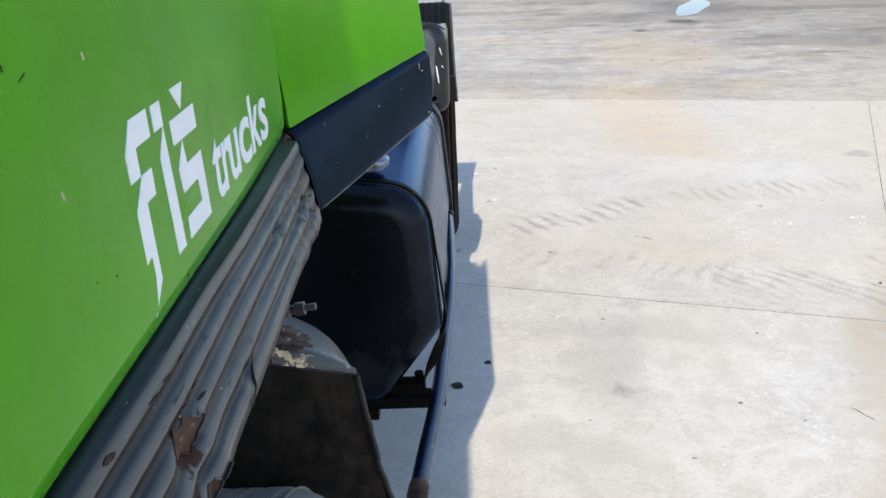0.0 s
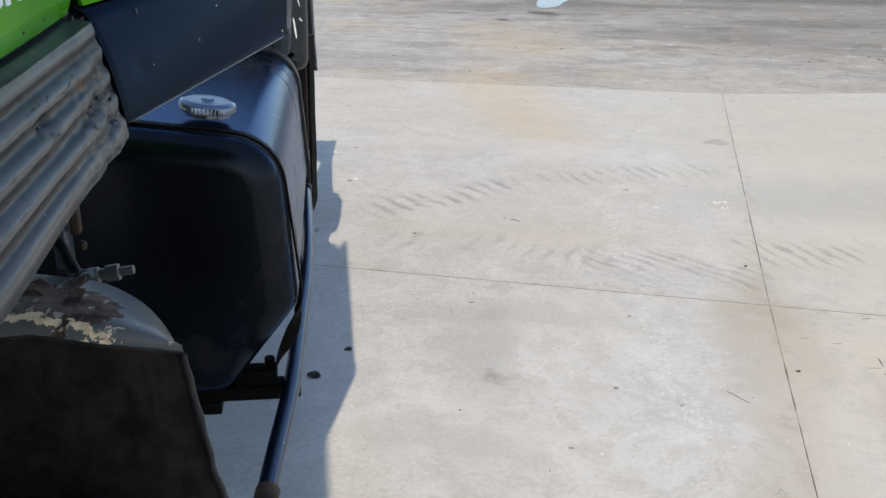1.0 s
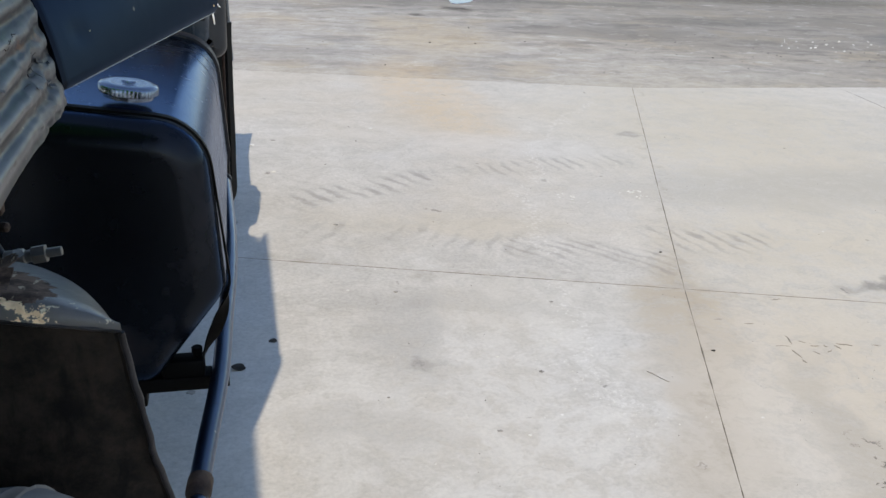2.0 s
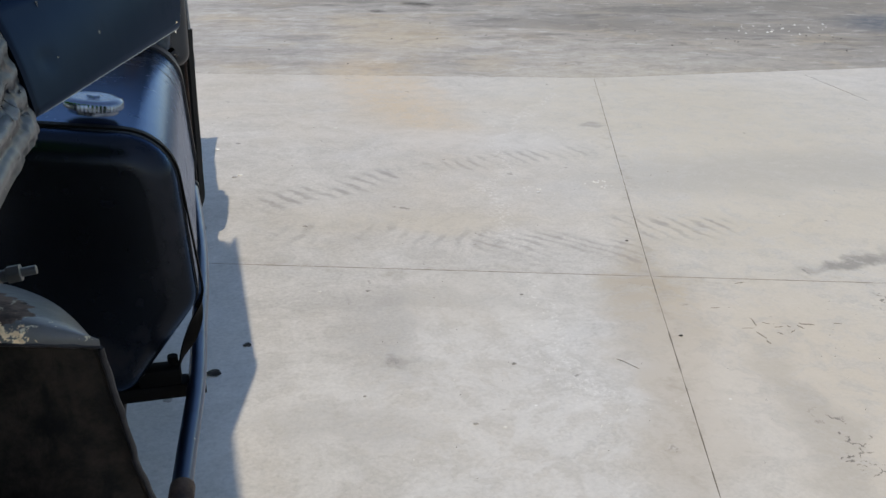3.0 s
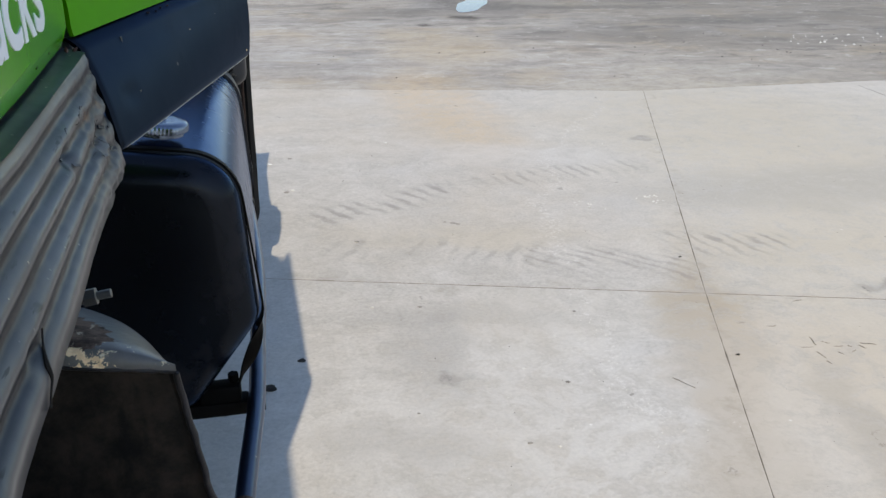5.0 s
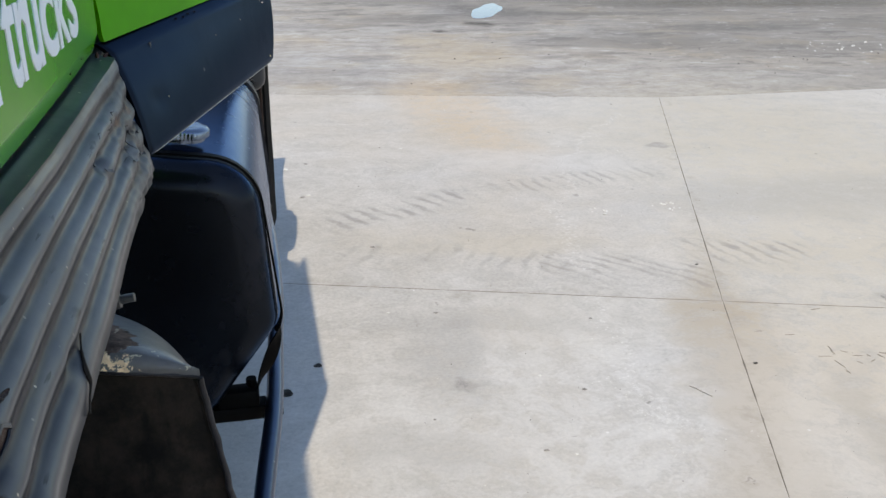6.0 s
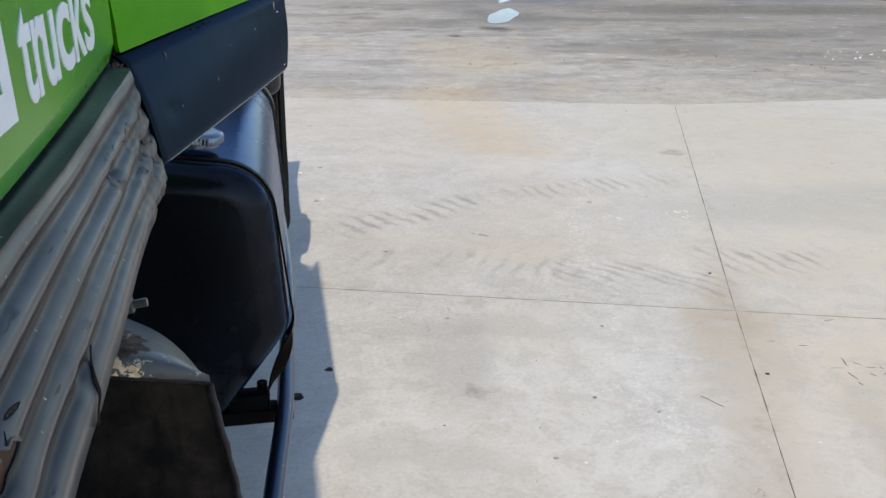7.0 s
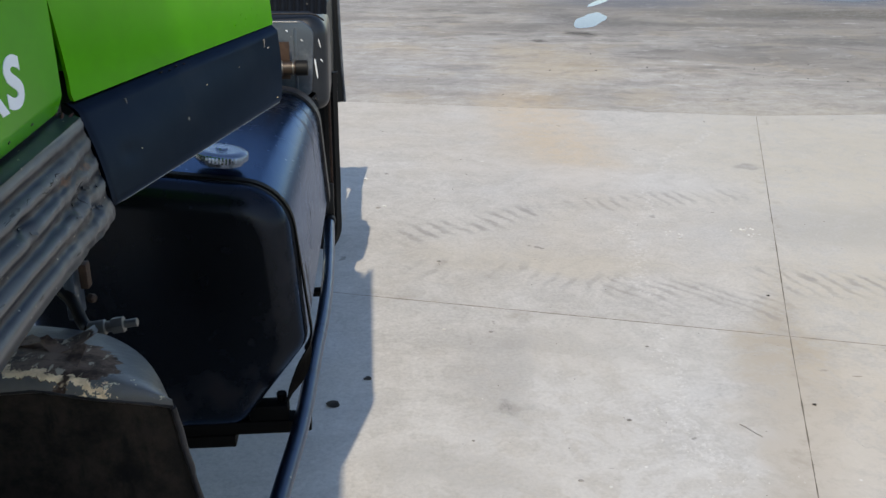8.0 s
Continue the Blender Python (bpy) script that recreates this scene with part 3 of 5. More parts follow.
def tube(path, radius, sides=16, caps=True, bm=None):
    """A round bar along smooth points."""
    pts = [Vector(p) for p in path]
    rings = []
    for i, p in enumerate(pts):
        t = (pts[min(i + 1, len(pts) - 1)] - pts[max(i - 1, 0)]).normalized()
        side = t.cross(Vector((0, 0, 1)))
        if side.length < 0.05:
            side = t.cross(Vector((1, 0, 0)))
        side.normalize()
        up = side.cross(t)
        r = radius[i] if isinstance(radius, (list, tuple)) else radius
        rings.append([p + (side * math.cos(a) + up * math.sin(a)) * r for a in (2 * math.pi * k / sides for k in range(sides))])
    return loft(rings, bm=bm)


def smooth_path(pts, per=8):
    """Catmull-Rom points through the given ones."""
    v = [Vector(p) for p in pts]
    out = []
    for i in range(len(v) - 1):
        p0, p1, p2, p3 = v[max(i - 1, 0)], v[i], v[i + 1], v[min(i + 2, len(v) - 1)]
        for k in range(per):
            t = k / per
            out.append(0.5 * (2 * p1 + (p2 - p0) * t + (2 * p0 - 5 * p1 + 4 * p2 - p3) * t * t + (3 * p1 - p0 - 3 * p2 + p3) * t ** 3))
    out.append(v[-1])
    return out


def spin(profile, origin, axis, sides=32, bm=None):
    """A turned body: (distance along axis, radius) pairs."""
    axis = Vector(axis).normalized()
    side = axis.orthogonal().normalized()
    up = axis.cross(side)
    o = Vector(origin)
    rings = [[o + axis * h + (side * math.cos(a) + up * math.sin(a)) * r for a in (2 * math.pi * k / sides for k in range(sides))] for h, r in profile]
    return loft(rings, bm=bm)


def wob(x, y, z, s):
    return noise.noise(Vector((x, y, z)) * s)


# ---- the ground: one sheet, with slabs laid in it ----
bm = bmesh.new()
bmesh.ops.create_grid(bm, x_segments=2, y_segments=2, size=600.0, matrix=Matrix.Translation((0, 0, -0.03)))
ground = tagged(part("ground", bm, M_APRON, smooth=False), "worn grey concrete yard with dark drag streaks", "ground", kind="structure")
bm = box(-26.0, 22.0, -20.0, 14.0, -0.029, -0.0006, 0)
part("joint_bed", bm, joint_dirt(), ground, "dark dirt in the slab joints", smooth=False)

JOINT = Vector((2.095, 3.428))
LONG = Vector((0.3763, 0.9265))
NEAR = Vector((0.3670, 0.9302))


def cross_line(i, k):
    """Where the long joint i meets the cross joint k."""
    p = JOINT + Vector((0.956, -0.292)) * 4.6 * i
    if k == 2:
        q, d = Vector((3.86, 7.745)), Vector((0.977, -0.205)) if i < 1 else Vector((1.0, 0.006))
    else:
        q, d = JOINT + LONG * 4.6 * (k - 1), Vector((0.956, -0.292))
    way = LONG if k >= 1 else NEAR
    s = (q - p).cross(d) / way.cross(d)
    return p + way * s


def slab(corners, name, material, gap=0.0018, wide=0.0029, step=0.05):
    """A slab with a slightly ragged, chamfered rim."""
    centre = sum(corners, Vector((0, 0))) / len(corners)
    rim = []
    for a, b in zip(corners, corners[1:] + corners[:1]):
        n = max(2, int((b - a).length / step))
        out = Vector(((b - a).y, -(b - a).x)).normalized()
        if out.dot(centre - a) < 0:
            out = -out
        for k in range(n):
            p = a.lerp(b, k / n)
            base = gap if abs((b - a).normalized().dot(LONG)) > 0.7 else wide
            j = base + 0.0016 * wob(p.x, p.y, 1.3, 9.0) + 0.0022 * wob(p.x, p.y, 4.0, 27.0)
            rim.append((p + out * max(j, 0.0006), out))
    me_bm = bmesh.new()
    low = [me_bm.verts.new((p.x, p.y, -0.025)) for p, o in rim]
    mid = [me_bm.verts.new((p.x, p.y, -0.0005)) for p, o in rim]
    top = [me_bm.verts.new((*(p + o * 0.0006), 0.0)) for p, o in rim]
    n = len(rim)
    for a, b in ((low, mid), (mid, top)):
        for i in range(n):
            me_bm.faces.new((a[i], a[(i + 1) % n], b[(i + 1) % n], b[i]))
    me_bm.faces.new(top)
    return part(name, me_bm, material, ground, smooth=False)


for k in range(-3, 2):
    for i in range(-4, 3):
        slab([cross_line(i, k), cross_line(i + 1, k), cross_line(i + 1, k + 1), cross_line(i, k + 1)], "slab", M_SLAB)
a, b = cross_line(-4, 2), cross_line(3, 2)
slab([a, cross_line(0, 2), cross_line(1, 2), b, Vector((90.0, b.y)), Vector((90.0, 120.0)), Vector((-90.0, 120.0)), Vector((-90.0, a.y + (a.x + 90.0) * 0.21))], "apron_slab", M_APRON, 0.0016, 0.002, 0.25)

# chipped cracks in the slabs, filled with dirt
M_DIRT = bpy.data.materials["joint_dirt"]


def chip_line(a, b, wide, seed):
    """A narrow ragged sliver of dirt between two plan points."""
    a, b = Vector(a), Vector(b)
    d = b - a
    across = Vector((-d.y, d.x)).normalized()
    n = max(5, int(d.length / 0.03))
    left, right = [], []
    for i in range(n + 1):
        f = i / n
        w = wide * (0.25 + 0.75 * math.sin(math.pi * f) ** 0.6)
        mid = a + d * f + across * wide * 1.1 * wob(f * n * 0.4, seed, 0, 1.0)
        left.append(mid + across * w * (0.5 + 0.35 * wob(f * 6, seed, 3, 1.0)))
        right.append(mid - across * w * (0.5 + 0.35 * wob(f * 6, seed, 8, 1.0)))
    bm = bmesh.new()
    rows = [[bm.verts.new((p.x, p.y, z)) for p, z in ((l, -0.002), (l, 0.0009), (r, 0.0009), (r, -0.002))] for l, r in zip(left, right)]
    for p, q in zip(rows, rows[1:]):
        for i in range(3):
            bm.faces.new((p[i], p[i + 1], q[i + 1], q[i]))
    return part("crack", bm, M_DIRT, ground, smooth=False)


SLIVERS = [
    (2.300, 2.935, 2.286, 2.865, 7), (2.207, 2.861, 2.263, 2.852, 3), (2.254, 2.819, 2.257, 2.757, 6), (2.245, 2.740, 2.248, 2.712, 8),
    (2.325, 2.886, 2.350, 2.867, 5), (2.351, 2.836, 2.392, 2.833, 5), (2.335, 2.793, 2.350, 2.772, 5), (2.414, 2.837, 2.419, 2.819, 9),
    (2.391, 2.776, 2.422, 2.795, 5), (2.457, 2.828, 2.470, 2.795, 9), (2.476, 2.842, 2.533, 2.813, 10), (2.623, 2.809, 2.657, 2.795, 5),
    (2.441, 3.262, 2.494, 3.267, 6), (2.185, 3.063, 2.225, 3.055, 4), (6.10, 7.60, 5.90, 6.40, 9),
]
for i, (ax, ay, bx, by, w) in enumerate(SLIVERS):
    chip_line((ax, ay), (bx, by), w * 0.00065, i * 3.1)

# ---- the truck ----
truck = new("truck")
truck.location = (-1.35, 1.2, 0.0)
truck.empty_display_size = 0.3
tagged(truck, "green cab-over truck with dark lower panels and worn sill", "truck")

DOOR_X = -0.160
QUARTER_X = -0.163


def lean(z):
    """The cab side tips inwards above the waist."""
    return -0.10 * max(z - 1.60, 0.0)


# door skin with its rolled lower edge, a little bowed along the sill
def sill_top(y):
    s = min(1.0, max(0.0, (y - 0.75) / 0.408))
    return 1.5462 + 0.0083 * s * s


def door_low(y):
    return sill_top(y) + 0.0032


def door_face(u, v):
    low = door_low(u)
    z = low + v * (2.1705 - low)
    roll = -0.0078 * max(0.0, 1 - (z - low) / 0.021) ** 1.15
    swell = 0.004 * math.sin(math.pi * min(v * 1.6, 1.0)) * math.sin(math.pi * min(max((u + 0.85) / 2.0, 0), 1))
    dent = 0.0012 * wob(0.0, u * 2.0, z * 2.0, 1.5)
    return (DOOR_X + roll + swell * 0.4 + dent + lean(z) * 0.15, u, z)


ys = span(-0.85, 1.136, 60)
vs = [0, 0.008, 0.016, 0.024, 0.030, 0.034, 0.038, 0.045] + span(0.08, 1.0, 16)
door = part("door", sheet(door_face, ys, vs, 0.028, (-1, 0, 0)), M_GREEN, truck, "green painted cab door with white lettering")
frame_bm = bmesh.new()
for y in (-0.85, 1.08):
    loft([[(x + d, yy, z) for x, yy in ((-0.205, y), (-0.165, y), (-0.165, y + 0.065), (-0.205, y + 0.065))] for z, d in ((2.165, 0.0), (2.96, -0.09))], bm=frame_bm)
box(-0.300, -0.247, -0.85, 1.155, 2.94, 3.00, 0.01, frame_bm)
part("window_frame", frame_bm, M_GREEN, door)

# added black strip that draws the shaded gap between door and ledge
part("door_gap_shade", tube([(-0.1750, y, sill_top(y) + 0.0012) for y in span(-0.84, 1.134, 40)], 0.0032, 8), M_BLACK, door, "black strip for the shade in the gap under the door edge")

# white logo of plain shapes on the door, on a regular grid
G = 0.02352
Y0, Z0 = 0.5053, 1.7313
LOGO = [
    [(0.8, 0), (2.6, 0), (2.6, 1), (1.0, 1), (1.0, 2), (0, 2), (0, 1)],
    [(1.1, 2), (2.15, 2), (2.15, 3), (1.15, 3), (1.3, 5.9), (0.3, 7.0), (0.1, 3)],
    [(3.1, 0.05), (4.15, 0.05), (4.15, 1), (3.1, 1)],
    [(4.1, 1), (4.5, 5.9), (3.5, 5.9), (3.25, 2)],
    [(5.5, -0.05), (7.2, -0.05), (6.5, 0.9)],
    [(4.9, 1.05), (8.2, 1.05), (8.2, 2.05), (4.95, 2.0)],
    [(6.05, 2.05), (6.2, 3.05), (8.25, 3.05), (8.45, 5.95), (5.2, 5.9), (5.2, 5.0), (7.4, 5.0), (7.3, 4.0), (5.25, 4.0), (5.1, 3.0)],
]


def skin_x(y, z):
    return door_face(y, (z - door_low(y)) / (2.1705 - door_low(y)))[0]


for shape in LOGO:
    bm = bmesh.new()
    pts = [(Y0 + a * G, Z0 - b * G) for a, b in shape]
    front = [bm.verts.new((skin_x(y, z) + 0.0008, y, z)) for y, z in pts]
    back = [bm.verts.new((skin_x(y, z) - 0.0006, y, z)) for y, z in pts]
    bm.faces.new(front)
    n = len(pts)
    for i in range(n):
        bm.faces.new((front[i], front[(i + 1) % n], back[(i + 1) % n], back[i]))
    bmesh.ops.triangulate(bm, faces=[f for f in bm.faces if len(f.verts) > 4])
    part("logo_shape", bm, M_WHITE, door, "white vinyl logo shape", smooth=False)


def letter(text, y0, y1, size, bold):
    """One vinyl letter on the door skin, between two places along it."""
    curve = bpy.data.curves.new("letter", "FONT")
    curve.body, curve.size, curve.offset, curve.extrude, curve.resolution_u = text, size, bold, 0.0006, 4
    ob = bpy.data.objects.new("letter_curve", curve)
    scene.collection.objects.link(ob)
    bpy.context.view_layer.update()
    me = bpy.data.meshes.new_from_object(ob.evaluated_get(bpy.context.evaluated_depsgraph_get()))
    bpy.data.objects.remove(ob)
    bm = bmesh.new()
    bm.from_mesh(me)
    bpy.data.meshes.remove(me)
    lo, hi = min(v.co.x for v in bm.verts), max(v.co.x for v in bm.verts)
    for v in bm.verts:
        up = v.co.y * 1.13 if v.co.y < 0.053 else 0.0599 + (v.co.y - 0.053) * 0.70
        y, z = y0 + (v.co.x - lo) * (y1 - y0) / (hi - lo), LETTER_LINE + up
        v.co = (skin_x(y, z) + 0.0004 + v.co.z, y, z)
    return part("letter", bm, M_WHITE, door, "white vinyl letter", smooth=False)


LETTER_LINE = 1.5940
for text, y0, y1 in (("t", 0.734, 0.770), ("r", 0.772, 0.806), ("u", 0.802, 0.848), ("c", 0.854, 0.912), ("k", 0.919, 0.972), ("s", 0.974, 1.020)):
    letter(text, y0, y1, 0.0975, 0.0015)

for y, z, w, h, tilt, mat in ((0.472, 1.790, 0.0035, 0.009, 0.4, M_CREAM), (0.379, 1.793, 0.014, 0.0010, 0.35, M_MUD), (0.397, 1.712, 0.003, 0.012, 0.5, M_CREAM), (0.358, 1.802, 0.002, 0.006, 0.0, M_MUD),
                              (0.42, 1.64, 0.002, 0.002, 0.0, M_MUD), (0.455, 1.63, 0.003, 0.002, 0.0, M_MUD), (0.62, 1.56, 0.006, 0.004, 0.5, M_MUD), (1.05, 1.562, 0.010, 0.003, 0.0, M_MUD), (0.98, 1.560, 0.008, 0.003, 0.2, M_MUD)):
    y, z = -0.145 + (y + 0.145) * 0.9883, 1.884 + (z - 1.884) * 0.9883
    x = skin_x(y, z)
    bm = box(-0.0006, 0.0005, -w / 3, w / 3, -h / 3, h / 3, 0)
    bmesh.ops.transform(bm, verts=bm.verts[:], matrix=Matrix.Translation((x, y, z)) @ Matrix.Rotation(tilt, 4, "X"))
    part("paint_chip", bm, mat, door, "", False)

# rear quarter panel: green above, navy below, flaring outwards to the cab's back corner
BACK_Y = 1.712


def flare(y):
    s = (y - 1.166) / (BACK_Y - 1.166)
    return QUARTER_X + 0.200 * (0.97 * s + 0.03 * s * s)


def quarter_face(u, v):
    z = 1.5605 + 0.0255 * (u - 1.166) / 0.546 + v * 1.46
    return (flare(u) + lean(z) + 0.0008 * wob(0, u * 3, z * 3, 1.0), u, z)


def quarter_sheet(u, v):
    """The front edge slants, so that the gap behind the door widens downwards."""
    start = 1.163 + 0.010 * max(0.0, 1 - v / 0.14) + 0.003 * max(0.0, 1 - v / 0.006)
    return quarter_face(start + (BACK_Y - start) * u, v)


part("quarter_panel", sheet(quarter_sheet, span(0, 1, 24), [0, 0.0015, 0.003, 0.006, 0.02, 0.04, 0.08, 0.14] + span(0.2, 1, 16), 0.006, (-1, 0.6, 0)), M_GREEN, truck, "bright green rear quarter panel")


def lower_face(u, v):
    s = (u - 1.150) / (BACK_Y - 1.150)
    top = Vector((flare(1.166 + s * 0.546) + 0.006, 1.172 + s * 0.540, 1.5598 + 0.0258 * s))
    low = Vector((-0.118 + s * 0.163, 1.150 + s * 0.566, 1.4335 + 0.0105 * s))
    p = top.lerp(low, v)
    p.x += 0.005 * math.sin(math.pi * v) + 0.0025 * math.sin(math.pi * min(v / 0.14, 1.0)) - 0.008 * max(0.0, 1 - v / 0.11) - 0.003 * max(0.0, 1 - (u - 1.150) / 0.005) ** 2 - 0.004 * max(0.0, 1 - (1 - v) / 0.03) ** 2
    d = (p - Vector((-0.105, 1.215, 1.487))).length
    p.x -= 0.004 * math.exp(-(d / 0.012) ** 2)
    return p


part("lower_panel", sheet(lower_face, [1.150, 1.1515, 1.153, 1.155, 1.160, 1.168, 1.176] + span(1.185, BACK_Y, 36), [0, 0.02, 0.05, 0.09, 0.13, 0.18] + span(0.24, 1, 18), 0.006, (-1, 0.3, 0)), M_TRIM, truck, "navy black lower corner panel with chips and a dent")
bm = tube([lower_face(u, 1.0) for u in span(1.150, BACK_Y, 20)], 0.0010, 8)
lower_panel = bpy.data.objects["lower_panel"]
for u, v, size in ((1.235, 0.62, 0.0022), (1.44, 0.33, 0.0014), (1.55, 0.30, 0.0014), (1.69, 0.90, 0.0040)):
    p = Vector(lower_face(u, v))
    chip = box(p.x - 0.002, p.x + 0.0012, p.y - size * 0.18, p.y + size * 0.18, p.z - size * 0.32, p.z + size * 0.32, 0)
    part("paint_chip", chip, M_CREAM, lower_panel, "", False)
for u, v, w, h in ((1.655, 0.16, 0.0012, 0.014), (1.668, 0.23, 0.012, 0.0012), (1.24, 0.16, 0.0012, 0.010)):
    p = Vector(lower_face(u, v))
    part("scratch", box(p.x - 0.002, p.x + 0.0009, p.y - w / 2, p.y + w / 2, p.z - h / 2, p.z + h / 2, 0), M_GRIT, lower_panel, "", False)
for u, v, w in ((1.345, 0.035, 0.010), (1.365, 0.045, 0.006), (1.385, 0.035, 0.008), (1.405, 0.04, 0.004)):
    p = Vector(lower_face(u, v))
    part("paint_chip", box(p.x - 0.002, p.x + 0.0012, p.y - w / 2, p.y + w / 2, p.z - 0.0008, p.z + 0.0008, 0), M_MUD, lower_panel, "", False)
quarter_panel = bpy.data.objects["quarter_panel"]
for u, v, w, h in ((1.585, 0.014, 0.012, 0.004), (1.605, 0.022, 0.004, 0.010), (1.622, 0.017, 0.014, 0.003), (1.645, 0.024, 0.004, 0.010), (1.660, 0.016, 0.010, 0.003), (1.50, 0.020, 0.005, 0.004)):
    p = Vector(quarter_face(u, v))
    part("paint_blister", box(p.x - 0.003, p.x + 0.0001, p.y - w / 3, p.y + w / 3, p.z - h / 3, p.z + h / 3, 0.0001), M_GREEN, quarter_panel)
part("panel_lip", bm, M_GUARD, truck, "worn pale lower lip")

# sill: a ribbed skin under the door, dented and torn at its rear end


def sill_face(u, v):
    """u along the truck, v from the ledge (0) down the ribbed face (1)."""
    brow = 0.007 * min(max((1.08 - u) / 0.45, 0.0), 1.0)
    if v < 0.16:
        s = v / 0.16
        x, z = -0.181 + (0.034 - brow) * s, sill_top(u) - 0.0012 - 0.0060 * s * s
        rib = 0.0
    else:
        s = (v - 0.16) / 0.84
        x, z = -0.147 - brow + (0.029 + brow) * s, sill_top(u) - 0.0072 - (sill_top(u) - 0.0072 - 1.4245) * s
        phase = s * RIBS - 0.28 + 0.08 * wob(u * 2.0, s * 1.2, 6.0, 1.0)
        flat = min(max((u - 0.98) / 0.16, 0.0), 1.0)
        size = (0.0066 + 0.0022 * wob(u * 2.2, s * 4.0, 12.0, 1.0)) * (1 - 0.5 * flat * flat * (3 - 2 * flat))
        q = (phase + 0.5) % 1.0
        fold = 0.5 - 0.5 * math.cos(math.pi * q / 0.44) if q < 0.44 else 0.5 + 0.5 * math.cos(math.pi * (q - 0.44) / 0.56)
        rib = size * (fold - 0.5) * min(1.0, s * 9) * min(1.0, (1 - s) * 6)
    sag = -0.012 * max(0.0, (0.95 - u)) * s if v > 0.16 else 0.0
    z += sag + 0.0010 * wob(u * 5, s, 2.0, 1.0)
    x += rib + 0.0028 * wob(u * 4.5, s * 2.5, 0.0, 1.0) + 0.0006 * wob(u * 14, s * 5, 3.0, 1.0) + 0.00025 * wob(u * 60, s * 14, 9.0, 1.0)
    if v > 0.16:
        crush = math.exp(-((u - 1.06) / 0.10) ** 2) * min(1.0, s * 3)
        x += crush * (0.0040 * wob(u * 22, s * 5, 7.0, 1.0) + 0.0024 * wob(u * 48, s * 11, 7.0, 1.0) + 0.0010 * wob(u * 110, s * 30, 2.0, 1.0))
        for cy, cs, r, deep in DENTS:
            d2 = ((u - cy) / r) ** 2 + ((s - cs) * 0.1225 / (r * 0.8)) ** 2
            x -= deep * math.exp(-d2) - 0.5 * deep * math.exp(-d2 * 0.35)
        end = max(0.0, (u - 1.125) / 0.035)
        x -= 0.004 * end * end
    return (x, u, z)


DENTS = [(0.905, 0.42, 0.018, 0.010), (0.455, 0.56, 0.028, 0.010), (0.462, 0.90, 0.026, 0.008), (0.63, 0.80, 0.014, 0.004), (1.04, 0.62, 0.016, 0.009), (1.09, 0.74, 0.014, 0.008)]


def sill_end(u, v):
    """The rear end is cut on a slant and ragged."""
    s = max(0.0, (v - 0.16) / 0.84)
    stop = 1.150 + 0.016 * s + 0.008 * wob(s * 9, 1.0, 0.0, 1.0) + 0.006 * wob(s * 27, 5.0, 0.0, 1.0) + 0.003 * wob(s * 70, 2.0, 0.0, 1.0)
    return sill_face(-0.6 + (stop + 0.6) * u, v)


us = span(0, 0.40, 24) + span(0.405, 1.0, 190)
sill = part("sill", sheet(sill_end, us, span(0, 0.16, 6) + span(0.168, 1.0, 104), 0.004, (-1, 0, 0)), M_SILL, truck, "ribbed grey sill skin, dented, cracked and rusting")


def flake(y, s, length, width, turn, lift, material, name="loose_flake"):
    """A curled scrap of skin standing off the sill."""
    def face(a, b):
        yy = y + (a * math.cos(turn) - b * math.sin(turn))
        ss = s + (a * math.sin(turn) + b * math.cos(turn)) / 0.1225
        p = Vector(sill_face(yy, 0.16 + 0.84 * min(max(ss, 0.0), 1.0)))
        p.x += 0.002 + lift * (a / length + 0.5) ** 2
        return p
    part(name, sheet(face, span(-length / 2, length / 2, 7), [-width / 2, -width / 6, width / 5, width / 2], 0.0012, (-1, 0, 0)), material, sill)


for y, v, length, turn in ((1.142, 0.04, 0.016, 0.4), (1.136, 0.09, 0.012, -0.3), (1.146, 0.12, 0.010, 0.9)):
    p = Vector(sill_face(y, v))
    way = Vector((0.5 * math.sin(turn), math.cos(turn), 0.25))
    part("torn_end", tube([p - way * length * 0.5, p + Vector((0, 0, 0.001)), p + way * length * 0.6 + Vector((0, 0, 0.002))], [0.0008, 0.0022, 0.0010], 6), M_HOLE, sill, "rusty torn edge")
rng = random.Random(4)
for y, s in ((0.905, 0.40), (0.912, 0.47), (1.045, 0.60), (1.065, 0.70), (1.085, 0.55), (1.10, 0.78), (1.02, 0.66), (1.12, 0.62)):
    flake(y, s, rng.uniform(0.006, 0.013), rng.uniform(0.002, 0.004), rng.uniform(-0.3, 0.5), rng.uniform(0.0005, 0.0018), M_SILL)

def crack(pts, thick=0.0004):
    path = []
    for y, s in pts:
        p = Vector(sill_face(y, 0.16 + 0.84 * s))
        p.x += 0.0002
        path.append(p)
    path = smooth_path(path, 5)
    n = len(path) - 1
    part("crack", tube(path, [thick * (0.35 + 0.65 * math.sin(math.pi * i / n)) * (1 + 0.4 * wob(i * 0.8, 2.0, 0, 1.0)) for i in range(n + 1)], 6), M_MUD, sill, "dark open crack")


